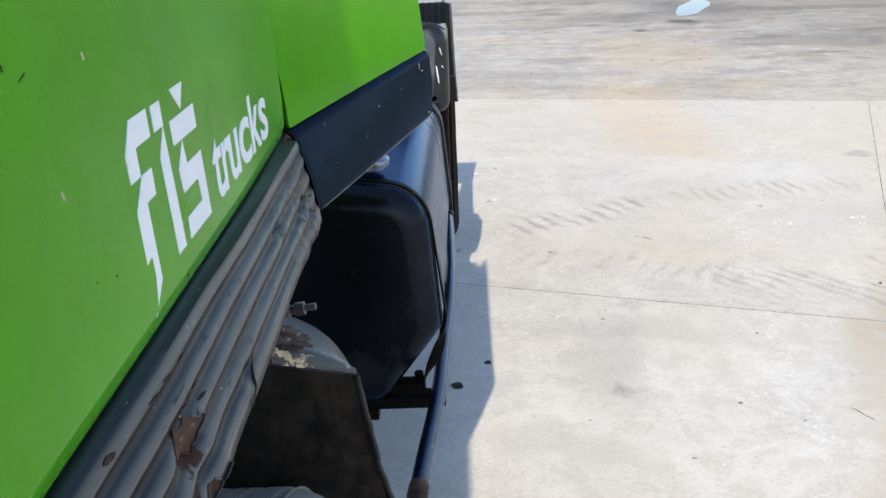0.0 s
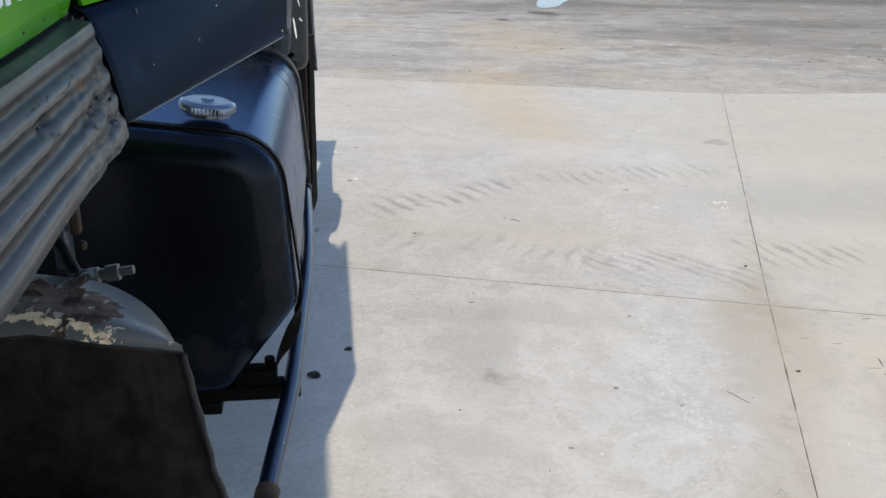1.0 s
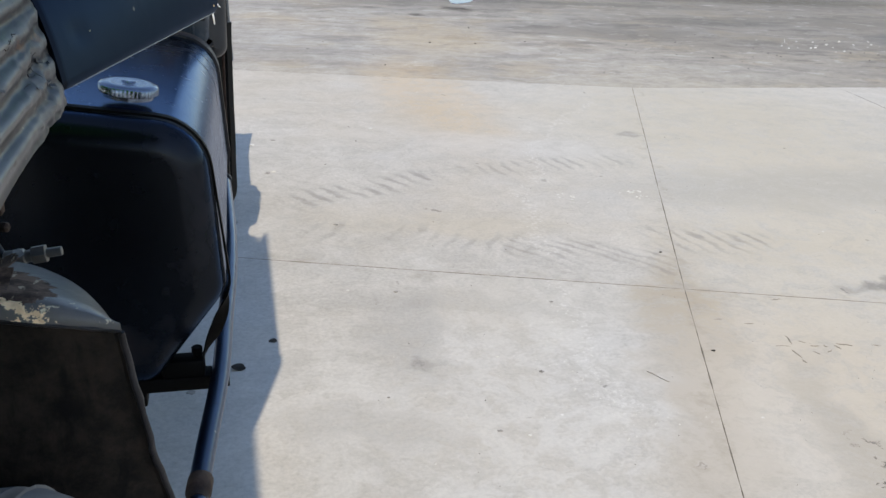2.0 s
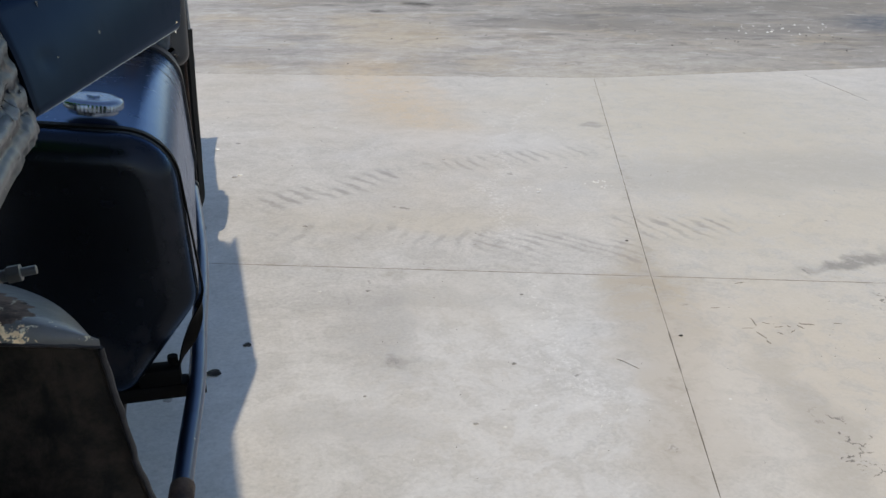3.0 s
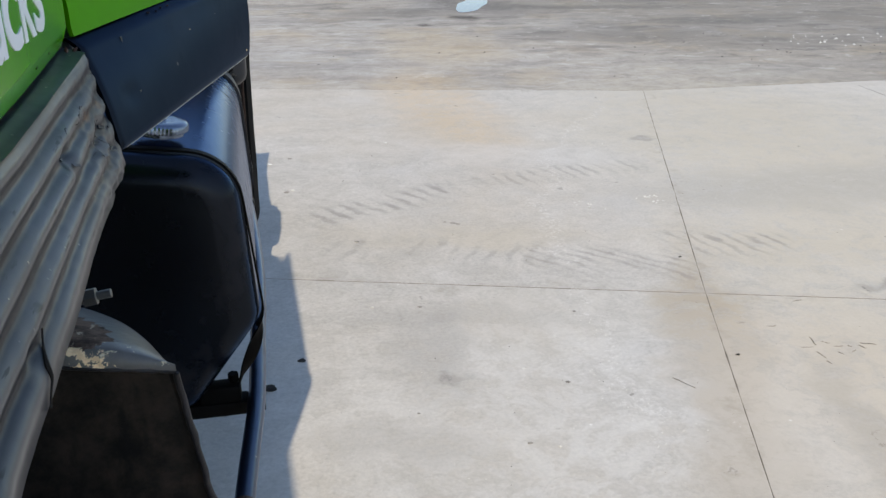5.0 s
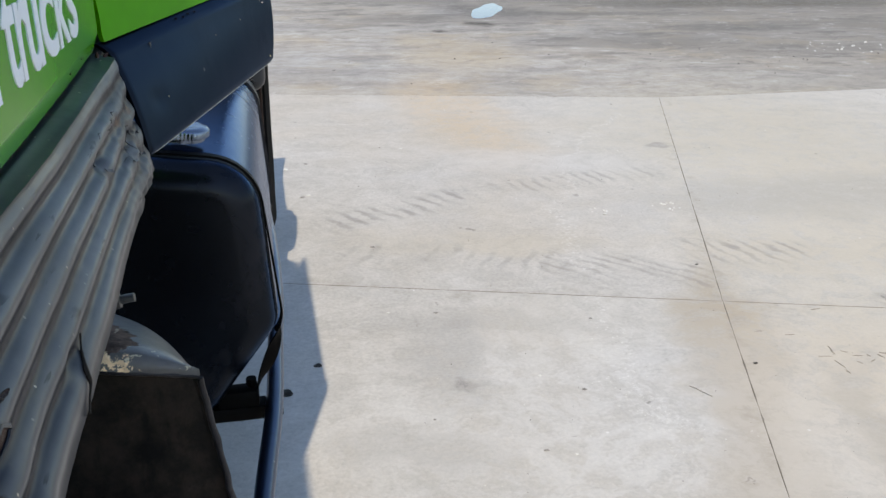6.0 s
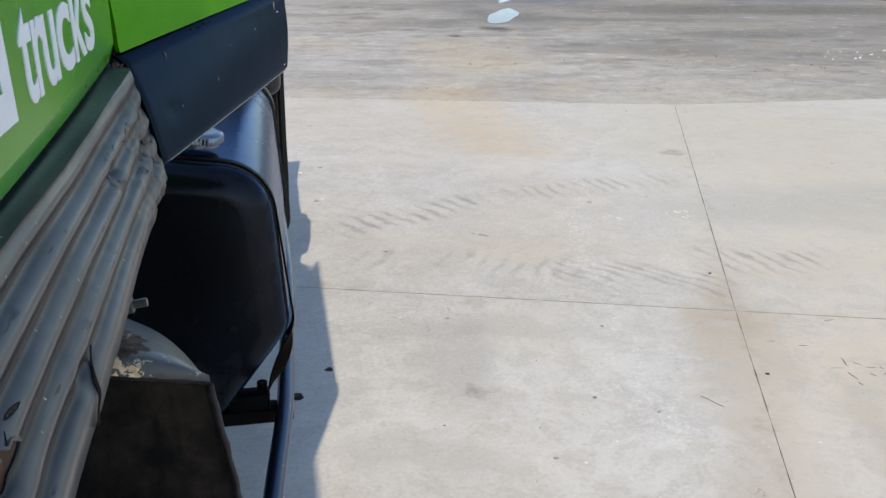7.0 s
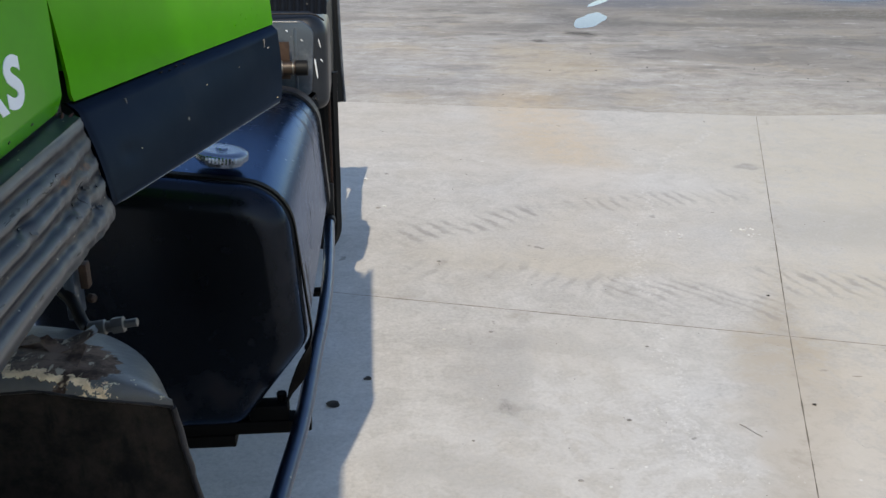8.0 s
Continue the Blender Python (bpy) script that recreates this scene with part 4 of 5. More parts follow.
def scar(y, z, length, width, slope, seed, rim=True):
    """A ragged rusted hole in the skin with a curled bright rim."""
    top = sill_top(y) - 0.0072
    s0 = (top - z) / (top - 1.4245)

    def at(a, b, off):
        half = 0.5 * width * math.sin(math.pi * min(max(a, 0.0), 1.0)) ** 0.7 * (1 + 0.5 * wob(a * 7, b, seed, 1.0))
        way = (a - 0.5) * length
        p = Vector(sill_face(y + way, 0.16 + 0.84 * min(max(s0 + slope * way / 0.1225 + b * half / 0.1225, 0.02), 0.985)))
        p.x += off
        return p
    part("rust_scar", sheet(lambda a, b: at(a, b, 0.0011 - 0.0006 * (1 - b * b)), span(0.01, 0.99, 12), span(-1, 1, 6), 0.0008, (-1, 0, 0)), M_HOLE, sill, "rusted hole in the skin")
    if rim:
        path = [at(a, 1.0, 0.0016) for a in span(0.25, 1.0, 14)] + [at(a, -1.0, 0.0013) for a in span(0.96, 0.72, 4)]
        part("curled_rim", tube(path, [0.0011 + 0.0006 * wob(i * 0.9, seed, 0, 1.0) for i in range(len(path))], 6), M_SILL, sill)


scar(0.466, 1.481, 0.078, 0.025, 0.05, 1.0)
scar(0.462, 1.431, 0.040, 0.017, 0.10, 2.0)
scar(0.495, 1.412, 0.034, 0.015, 0.05, 5.0)
for y, z, length, width, slope in ((0.360, 1.534, 0.018, 0.0045, 0.1), (0.446, 1.529, 0.022, 0.0030, 0.1), (0.478, 1.529, 0.016, 0.0018, 0.1), (0.518, 1.526, 0.014, 0.0014, 0.0), (0.518, 1.499, 0.014, 0.0040, 0.1), (0.518, 1.489, 0.020, 0.0018, 0.1), (0.490, 1.496, 0.012, 0.0025, 0.3)):
    scar(y, z, length, width, slope, y * 40, False)
crack([(0.482, 0.50), (0.492, 0.46), (0.500, 0.44)])
crack([(1.060, 0.44), (1.066, 0.52), (1.060, 0.58), (1.066, 0.66)])
rng = random.Random(11)
for i in range(7):
    y, f = rng.uniform(0.90, 1.11), rng.uniform(0.2, 0.95)
    run = [(y, f)]
    for j in range(4):
        run.append((run[-1][0] + rng.uniform(0.002, 0.008), min(max(run[-1][1] + rng.uniform(-0.022, 0.016), 0.1), 0.98)))
    crack([(min(a, 1.142), b) for a, b in run], rng.uniform(0.0003, 0.0006))
# a loose strand of sealant hanging over the lower folds
path = []
for y, f in ((0.665, 0.78), (0.652, 0.83), (0.634, 0.87), (0.628, 0.92), (0.618, 0.96), (0.606, 1.0)):
    p = Vector(sill_face(y, 0.16 + 0.84 * f))
    p.x += 0.0016
    path.append(p)
path = smooth_path(path, 5)
part("sealant_strand", tube(path, [0.0007 + 0.0011 * math.exp(-((i - 11) / 4.0) ** 2) for i in range(len(path))], 6), M_MUD, sill, "loose dark strand of old sealant")

# the rest of the cab closes the truck behind the door
def cab_parts():
    part("cab_floor", box(-2.52, -0.21, -1.10, 1.66, 1.40, 1.46, 0.01), M_CHASSIS, truck)
    part("back_wall", box(-2.52, -0.15, 1.66, 1.70, 1.46, 3.02, 0.02), M_GREEN, truck)
    part("cab_roof", box(-2.46, -0.247, -1.05, 1.70, 2.98, 3.10, 0.03, segments=4), M_GREEN, truck)
    part("far_side", box(-2.56, -2.52, -1.10, 1.70, 1.40, 3.02, 0.015), M_GREEN, truck)
    part("front_panel", box(-2.52, -0.18, -1.16, -1.10, 1.05, 2.08, 0.02), M_GREEN, truck)
    part("windscreen", box(-2.44, -0.30, -1.13, -1.115, 2.10, 2.96, 0.004), M_GLASS, truck)
    for x in (-2.50, -0.26):
        part("corner_post", box(x, x + 0.07, -1.14, -1.07, 2.08, 3.00, 0.015), M_GREEN, truck)
    part("front_quarter", box(-0.25, -0.20, -1.10, -0.86, 1.40, 2.98, 0.012), M_GREEN, truck)
    part("bumper", box(-2.54, -0.14, -1.28, -1.12, 0.55, 1.03, 0.05, segments=4), M_TRIM, truck)
    part("inner_sill", box(-0.34, -0.186, -0.9, 1.60, 1.40, 1.525, 0.006), M_CHASSIS, truck)
    part("door_jamb", box(-0.30, -0.186, 1.12, 1.21, 1.45, 2.96, 0.004), M_CHASSIS, truck)
    part("seat", box(-1.05, -0.55, 0.35, 1.0, 1.46, 1.95, 0.08, segments=4), M_BLACK, truck)
    for x in (-1.62, -0.92):
        part("chassis_rail", box(x - 0.04, x + 0.04, -1.0, 8.2, 0.74, 1.00, 0.01), M_CHASSIS, truck)
    for y in (2.6, 5.0, 7.8):
        part("cross_member", box(-1.58, -0.96, y - 0.06, y + 0.06, 0.78, 0.95, 0.01), M_CHASSIS, truck)


cab_parts()


# wheels
def make_wheel(name, centre, outer, label):
    cx, cy, cz = centre
    wheel = part(name, spin([(0, 0.05), (0, 0.29), (0.02, 0.30), (0.05, 0.29), (0.10, 0.22), (0.13, 0.12), (0.16, 0.11), (0.16, 0.02)], (outer - 0.27, cy, cz), (1, 0, 0), 40), M_CHASSIS, truck, label)
    r = cz
    prof = [(-0.30, 0.29), (-0.305, 0.34), (-0.31, 0.44), (-0.295, r - 0.045), (-0.275, r - 0.016), (-0.24, r - 0.004)]
    for g in span(-0.22, -0.07, 4):
        prof += [(g, r), (g + 0.004, r - 0.012), (g + 0.016, r - 0.012), (g + 0.02, r)]
    prof += [(-0.05, r - 0.004), (-0.022, r - 0.016), (-0.006, r - 0.045), (0.0, r - 0.07), (0.008, 0.44), (0.004, 0.34), (0.0, 0.29)]
    tyre = part("tyre", spin(prof, (outer, cy, cz), (1, 0, 0), 72), M_TYRE, wheel, "worn grey rubber tyre")
    return wheel


make_wheel("front_wheel", (0, 0.690, 0.560), -0.125, "front wheel with a dusty worn tyre")
make_wheel("rear_wheel", (0, 4.75, 0.545), -0.02, "rear wheel in shade")

# front mudguard: flaking top shelf, hanging muddy skirt with a rusty rim
def guard_top(u, v):
    """u across from the outer corner inwards, v from the front lip backwards."""
    x_lip = -0.098 - 0.42 * u
    lip = Vector((x_lip, 1.232 + 0.004 * wob(x_lip * 12, 0, 0, 1.0), 1.104 + 0.034 * min(1.0, u * 2.2)))
    back = Vector((-0.104 - 0.43 * u, 1.242 + 0.285 * (1 - math.exp(-u / 0.23)), 1.088 + 0.010 * min(1, u * 3)))
    p = lip.lerp(back, v)
    p.z += 0.017 * math.sin(math.pi * math.sqrt(v)) * min(1.0, u * 5) + 0.003 * wob(p.x * 9, p.y * 9, 0, 1.0)
    p.z -= 0.007 * max(0.0, 1 - v / 0.08) ** 2
    return p


mudguard = part("mudguard", sheet(guard_top, span(0, 1, 40), [0, 0.015, 0.03, 0.06, 0.1] + span(0.16, 1, 22), 0.005, (0, 0, -1)), M_PEELED, truck, "grey mudguard with flaking cream paint")


def skirt_edge(z):
    t = max(0.0, (1.085 - z) / 0.62)
    return -0.100 + 0.055 * min(1.0, t * 1.7) ** 1.1 + 0.0035 * wob(0, 2, z * 11, 1.0)


def skirt_face(u, v):
    z = 1.088 - 0.64 * v
    x = skirt_edge(z) - 0.46 * u
    y = 1.240 + 0.05 * v + 0.014 * math.sin(v * 7.0 + u * 2) * u + 0.010 * wob(x * 7, z * 5, 0, 1.0) + 0.004 * wob(x * 22, z * 15, 5, 1.0)
    if u < 0.02:
        y -= 0.004
    return (x, y, z + 0.035 * min(1.0, u * 2.2) * (1 - v))


part("skirt", sheet(skirt_face, [0, 0.01, 0.02, 0.04] + span(0.08, 1, 20), span(0, 1, 36), 0.006, (0, 1, 0)), M_MUD, mudguard, "mud-crusted brown inner skirt")
edge = [Vector(skirt_face(0, v)) + Vector((0.001 + 0.004 * wob(0, 6, v * 14, 1.0), 0.002, 0)) for v in span(0, 1, 30)]
part("rim", tube(edge, [0.0050 + 0.0016 * wob(0, 0, i * 0.9, 1.0) for i in range(30)], 10), M_STRAP, mudguard, "rusty grey rolled edge")
edge = [Vector(guard_top(u, 0.0)) + Vector((0, 0.002, -0.0072)) for u in span(0, 1, 40)]
part("front_lip", tube(edge, [0.0034 + 0.0020 * wob(0, 3, i * 0.9, 1.0) for i in range(40)], 10), M_STRAP, mudguard, "thin dark rusted front lip")

def guard_flake(u, v, length, width, turn, lift):
    base = Vector(guard_top(u, v))
    c, q = math.cos(turn), math.sin(turn)

    def face(a, b):
        curl = lift * ((a / length + 0.5) ** 2)
        wid = b * (1 - 0.5 * (a / length + 0.5)) + 0.003 * wob(a * 60, b * 60, u * 9, 1.0)
        return base + Vector((a * c - wid * q, a * q + wid * c, 0.0025 + curl))
    part("paint_flake", sheet(face, span(-length / 2, length / 2, 8), span(-width / 2, width / 2, 6), 0.001, (0, 0, -1)), M_PEELED, mudguard)


for spec in ((0.40, 0.55, 0.07, 0.05, 0.5, 0.020), (0.46, 0.42, 0.05, 0.03, 2.4, 0.012), (0.36, 0.30, 0.05, 0.03, 1.4, 0.010), (0.55, 0.50, 0.06, 0.04, -0.6, 0.016), (0.62, 0.35, 0.06, 0.03, 2.0, 0.012)):
    guard_flake(*spec)

# brass and zinc fitting standing on the mudguard's back edge
fitting = part("valve_fitting", spin([(0, 0.010), (0.002, 0.0135), (0.030, 0.0135), (0.032, 0.010), (0.041, 0.010)], (-0.296, 1.513, 1.0850), (1, 0, 0.14), 18), M_STEEL, truck, "zinc pipe fitting with a hexagon nut")
part("nut", spin([(0, 0.0125), (0.001, 0.015), (0.021, 0.015), (0.022, 0.0125)], (-0.255, 1.513, 1.0907), (1, 0, 0.14), 6), M_STEEL, fitting)
part("stud", spin([(0, 0.0075), (0.022, 0.0075), (0.023, 0.006)], (-0.233, 1.513, 1.0938), (1, 0, 0.14), 12), M_STEEL, fitting)
bm = tube(smooth_path([(-0.296, 1.513, 1.0850), (-0.31, 1.53, 1.092), (-0.34, 1.56, 1.13), (-0.40, 1.60, 1.14), (-0.5, 1.6, 1.13)]), 0.011, 12)
part("air_hose", bm, M_BLACK, fitting)
bm = box(-0.345, -0.325, 1.56, 1.61, 1.08, 1.30, 0.004)
part("stay", bm, M_GUARD, truck, "grey steel stay")
part("rust_bracket", box(-0.318, -0.303, 1.568, 1.592, 1.138, 1.186, 0.003), M_RUSTY, truck, "rusty red bracket")
part("stay_bolt", spin([(0, 0.009), (0.010, 0.009), (0.013, 0.005)], (-0.312, 1.59, 1.112), (1, -0.4, 0), 6), M_RUSTY, truck)

# fuel tank
TANK = rounded([(-0.66, 1.203, 0.10), (0.006, 1.124, 0.135), (0.039, 0.690, 0.085), (-0.145, 0.445, 0.085), (-0.66, 0.445, 0.08)])
if sum((b.x - a.x) * (b.y + a.y) for a, b in zip(TANK, TANK[1:] + TANK[:1])) < 0:
    TANK = TANK[::-1]


SPLAY = 0.020


def tank_body():
    rings = []
    y0 = 2.144
    roll = [(0.062 * (1 - math.sin(a)), 0.072 * (1 - math.cos(a)) + 0.005) for a in span(math.pi / 2, 0, 12)]
    plan = roll + [(0.064, 0.009), (0.073, 0.009), (0.075, 0.001), (0.082, 0.0)]
    for dy, d in plan + [(s, 0.0) for s in span(0.12, 1.27, 16)] + [(1.30, 0.003), (1.315, 0.012), (1.32, 0.03)]:
        rings.append([(p.x + SPLAY * (dy - 0.062), y0 + dy, p.y) for p in inset(TANK, d)])
    return loft(rings)


tank = part("fuel_tank", tank_body(), M_TANK, truck, "blue-black steel fuel tank with silver filler cap")
bm = bmesh.new()
n_teeth = 46
cap_at = Matrix.Translation((-0.170, 2.318, 1.161)) @ Matrix.Rotation(radians(7.0), 4, "Y")
rings = []
for h, r, tooth in ((0.0, 0.058, 0), (0.009, 0.058, 0), (0.010, 0.065, 1), (0.012, 0.0685, 1), (0.026, 0.0685, 1), (0.030, 0.0655, 0.6), (0.033, 0.060, 0), (0.036, 0.046, 0), (0.0345, 0.040, 0), (0.037, 0.018, 0), (0.0405, 0.015, 0), (0.0405, 0.002, 0)):
    rings.append([cap_at @ Vector(((r - 0.0028 * tooth * (k % 2)) * math.cos(math.pi * k / n_teeth), (r - 0.0028 * tooth * (k % 2)) * math.sin(math.pi * k / n_teeth), h)) for k in range(2 * n_teeth)])
loft(rings, bm=bm)
part("filler_cap", bm, M_CAPPED, tank, "silver screw cap with a knurled rim")


def strap(y0, y1, proud, slack, thick, material, label):
    """A band laid round the outer side of the tank, standing off more towards its foot."""
    outer = [(a, b) for a, b in zip(inset(TANK, -proud), inset(TANK, -proud - slack)) if a.x > -0.55 and a.y > 0.66]
    outer = [a.lerp(b, min(max((1.05 - a.y) / 0.36, 0.0), 1.0)) for a, b in outer]
    outer.sort(key=lambda p: math.atan2(p.x + 0.3, p.y - 0.8))
    inner = [p + (Vector((-0.3, 0.8)) - p).normalized() * thick for p in outer]
    out = SPLAY * (0.5 * (y0 + y1) - 2.206)
    rings = [[(a.x + out, y0, a.y), (a.x + out, y1, a.y), (b.x + out, y1, b.y), (b.x + out, y0, b.y)] for a, b in zip(outer, inner)]
    return part("strap", loft(rings), material, tank, label)


strap(2.218, 2.242, 0.003, 0.010, 0.006, M_CHASSIS, "black rubber-lined front strap")
strap(3.33, 3.41, 0.008, 0.002, 0.010, M_STRAP, "brown-grey weathered rear strap")
# the front strap leaves the tank and runs, twisted, down to its bracket
rings = []
for i in range(13):
    s = i / 12
    p = Vector((0.044, 2.230, 0.690)).lerp(Vector((-0.040, 2.236, 0.470)), s)
    p.x += 0.010 * math.sin(math.pi * s)
    ang = 1.4 * math.sin(math.pi * s) ** 2
    w, t = 0.018, 0.0022
    d = Vector((math.sin(ang), math.cos(ang), 0))
    e = Vector((d.y, -d.x, 0))
    rings.append([p + d * w + e * t, p - d * w + e * t, p - d * w - e * t, p + d * w - e * t])
part("strap_tail", loft(rings), M_CHASSIS, tank, "twisted strap end")
part("strap_bolt", spin([(0, 0.014), (0.02, 0.014), (0.02, 0.009), (0.045, 0.009)], (-0.045, 2.238, 0.515), (0, 0, -1), 8), M_CHASSIS, tank)
for y in (2.235, 3.145):
    bm = box(-0.72, -0.008, y - 0.030, y + 0.030, 0.402, 0.443, 0.006)
    box(-0.72, -0.175, y - 0.034, y + 0.034, 0.366, 0.404, 0.005, bm)
    box(-0.135, -0.026, y - 0.028, y + 0.026, 0.441, 0.490, 0.007, bm)
    part("bracket", bm, M_CHASSIS, tank, "dark steel tank bracket")

# side rail: a tube that runs beside the tank and bends in towards the wheel
pts = [(0.046, 3.86, 0.455), (0.054, 3.5, 0.452), (0.056, 3.15, 0.450), (0.049, 2.86, 0.450), (0.031, 2.55, 0.450), (0.012, 2.20, 0.450), (-0.020, 1.90, 0.450), (-0.036, 1.745, 0.449)]
rail = part("side_rail", tube(smooth_path(pts), 0.0235, 20), M_RAIL, truck, "blue-black tubular side rail")
way = Vector((-0.1, -1.0, 0))
part("collar", spin([(0, 0.0245), (0.004, 0.0275), (0.05, 0.0275), (0.054, 0.0245), (0.08, 0.024)], (-0.033, 1.76, 0.449), way, 20), M_RUSTY, rail, "rusty brown collar")
part("rail_stub", tube(smooth_path([(-0.037, 1.70, 0.449), (-0.055, 1.5, 0.446), (-0.10, 1.36, 0.44), (-0.3, 1.33, 0.44)]), 0.022, 16), M_RAIL, rail)
part("collar", spin([(0, 0.027), (0.004, 0.030), (0.04, 0.030), (0.044, 0.027)], (0.046, 3.80, 0.455), (0, 1, 0), 20), M_BLACK, rail)
part("rail_mount", box(-0.10, 0.07, 3.84, 3.88, 0.43, 0.62, 0.008), M_BLACK, rail)
for y in (2.235, 3.145):
    part("rail_tab", box(-0.02, 0.035, y - 0.02, y + 0.02, 0.40, 0.425, 0.004), M_CHASSIS, rail)

# behind the tank: guard box, bronze pipe, ribbed cover, hanging flap
corners = rounded([(-0.55, 1.395, 0.06), (0.077, 1.395, 0.085), (0.077, 1.02, 0.05), (-0.55, 1.02, 0.05)])
if sum((b.x - a.x) * (b.y + a.y) for a, b in zip(corners, corners[1:] + corners[:1])) < 0:
    corners = corners[::-1]
rings = [[(p.x, 3.52 + dy, p.y) for p in inset(corners, d)] for dy, d in ((0.0, 0.075), (0.002, 0.058), (0.007, 0.042), (0.016, 0.026), (0.030, 0.012), (0.048, 0.003), (0.065, 0.0), (0.40, 0.0), (0.40, 0.02))]
guard_box = part("guard_box", loft(rings), M_GUARD_SHADED, truck, "pressed guard box in shaded navy with a lit, dusty front")
# added plate: its paler dusty paint stands for light on the upper front
plate = rounded([(-0.50, 1.372, 0.03), (0.030, 1.372, 0.06), (0.010, 1.085, 0.03), (-0.50, 1.085, 0.03)])
if sum((b.x - a.x) * (b.y + a.y) for a, b in zip(plate, plate[1:] + plate[:1])) < 0:
    plate = plate[::-1]
part("lit_front_plate", loft([[(p.x, y, p.y) for p in inset(plate, d)] for y, d in ((3.5135, 0.006), (3.5150, 0.002), (3.5180, 0.0), (3.5300, 0.0))]), M_GUARD, guard_box, "added paler plate for the lit, dusty upper front")
for x in (-0.115, -0.045):
    part("pressing", box(x - 0.006, x + 0.006, 3.510, 3.520, 1.10, 1.345, 0.004), M_GUARD, guard_box)
for x, z, h, w in ((0.030, 1.19, 0.075, 0.007), (0.046, 1.285, 0.035, 0.004), (0.052, 1.22, 0.012, 0.004), (-0.02, 1.30, 0.008, 0.004), (-0.075, 1.335, 0.006, 0.006)):
    y = 3.5120 if x < 0.02 else 3.5190 + 0.5 * (x - 0.02)
    part("paint_chip", tube(smooth_path([(x - 0.004, y, z + h / 2), (x, y, z), (x + 0.005, y + 0.002, z - h / 2)], 4), [w * 0.25, w * 0.4, w * 0.5, w * 0.5, w * 0.5, w * 0.5, w * 0.45, w * 0.35, w * 0.2], 6), M_WHITE, guard_box)
part("top_flange", tube([(xx, 3.545 - 0.02 * math.sin(math.pi * min(max((xx + 0.5) / 0.56, 0), 1)), 1.396 - 0.03 * max(0.0, (xx - 0.01) / 0.06) ** 2) for xx in span(-0.50, 0.066, 24)], 0.0035, 8), M_STRAP, guard_box)
pipe = part("bronze_pipe", spin([(0, 0.022), (0.05, 0.022), (0.05, 0.025), (0.10, 0.025), (0.10, 0.027), (0.112, 0.027), (0.112, 0.0245), (0.14, 0.0245)], (-0.175, 3.45, 1.205), (1, 0.05, 0.0), 20), M_BRASS, truck, "brown bronze pipe end with steel collars")
for at, r, wide in ((0.055, 0.029, 0.010), (0.076, 0.0285, 0.008), (0.118, 0.028, 0.006)):
    part("collar", spin([(0, r - 0.003), (0.001, r), (wide - 0.001, r), (wide, r - 0.003)], (-0.175 + at, 3.45 + at * 0.05, 1.205), (1, 0.05, 0), 20), M_STEEL, pipe, "bright steel collar")
part("hose_end", spin([(0, 0.026), (0.003, 0.029), (0.045, 0.029), (0.048, 0.025)], (-0.045, 3.4565, 1.205), (1, 0.05, 0), 20), M_BLACK, pipe, "black rubber hose end")
part("support_plate", box(-0.12, -0.065, 3.47, 3.478, 1.16, 1.30, 0.003), M_RUSTY, pipe)


def rib_cover(u, v):
    return (-0.55 + 0.625 * u, 3.62 + 0.10 * v - 0.008 * math.cos(2 * math.pi * u * 22), 1.385 + 0.075 * v)


part("ribbed_cover", sheet(rib_cover, span(0, 1, 177), span(0, 1, 6), 0.02, (0, 1, 0)), M_BLACK, truck, "black ribbed plastic cover")


def flap_face(u, v):
    z = 1.10 - 0.83 * v
    right = 0.099 + 0.012 * wob(0, 0, z * 4, 1.0) - 0.045 * max(0.0, (v - 0.86) / 0.14) ** 2
    x = right - (0.30 if v < 0.9 else 0.30 * (1 - 0.3 * (v - 0.9) / 0.1)) * u
    return (x, 3.95 + 0.02 * math.sin(3 * v) + 0.006 * math.cos(u * 45), z)


flap = part("hanging_flap", sheet(flap_face, span(0, 1, 16), span(0, 1, 40), 0.02, (0, 1, 0)), M_BLACK, truck, "black rubber mud flap with a brown weathered edge")
part("weathered_edge", box(0.056, 0.068, 3.935, 3.95, 0.50, 1.05, 0.004), M_RUSTY, flap)


def rear_face(u, v):
    """Transverse guard at the back of the rear wheel."""
    z = 1.30 - 0.58 * v
    return (0.096 + 0.020 * v ** 1.4 + 0.003 * wob(0, 0, z * 6, 1.0) - 0.5 * u, 5.12 + 0.01 * math.cos(u * 30), z)


rear_guard = part("rear_guard", sheet(rear_face, span(0, 1, 24), span(0, 1, 14), 0.012, (0, 1, 0)), M_BLACK, truck, "black rear wheel guard with a pale worn strip")
part("edge_strip", tube([Vector(rear_face(0, v)) + Vector((-0.003, 0, 0)) for v in span(0, 1, 14)], 0.008, 8), M_GUARD, rear_guard, "pale worn edge strip")


def side_face(u, v):
    """Skirt beside the rear wheel."""
    return (0.040 + 0.02 * u + 0.004 * wob(u * 9, v * 5, 0, 1.0), 3.97 + 1.14 * u, 1.33 - 0.85 * v - 0.1 * v * math.sin(math.pi * u))


part("rear_skirt", sheet(side_face, span(0, 1, 24), span(0, 1, 12), 0.012, (-1, 0, 0)), M_BLACK, truck, "black side skirt by the rear wheel")

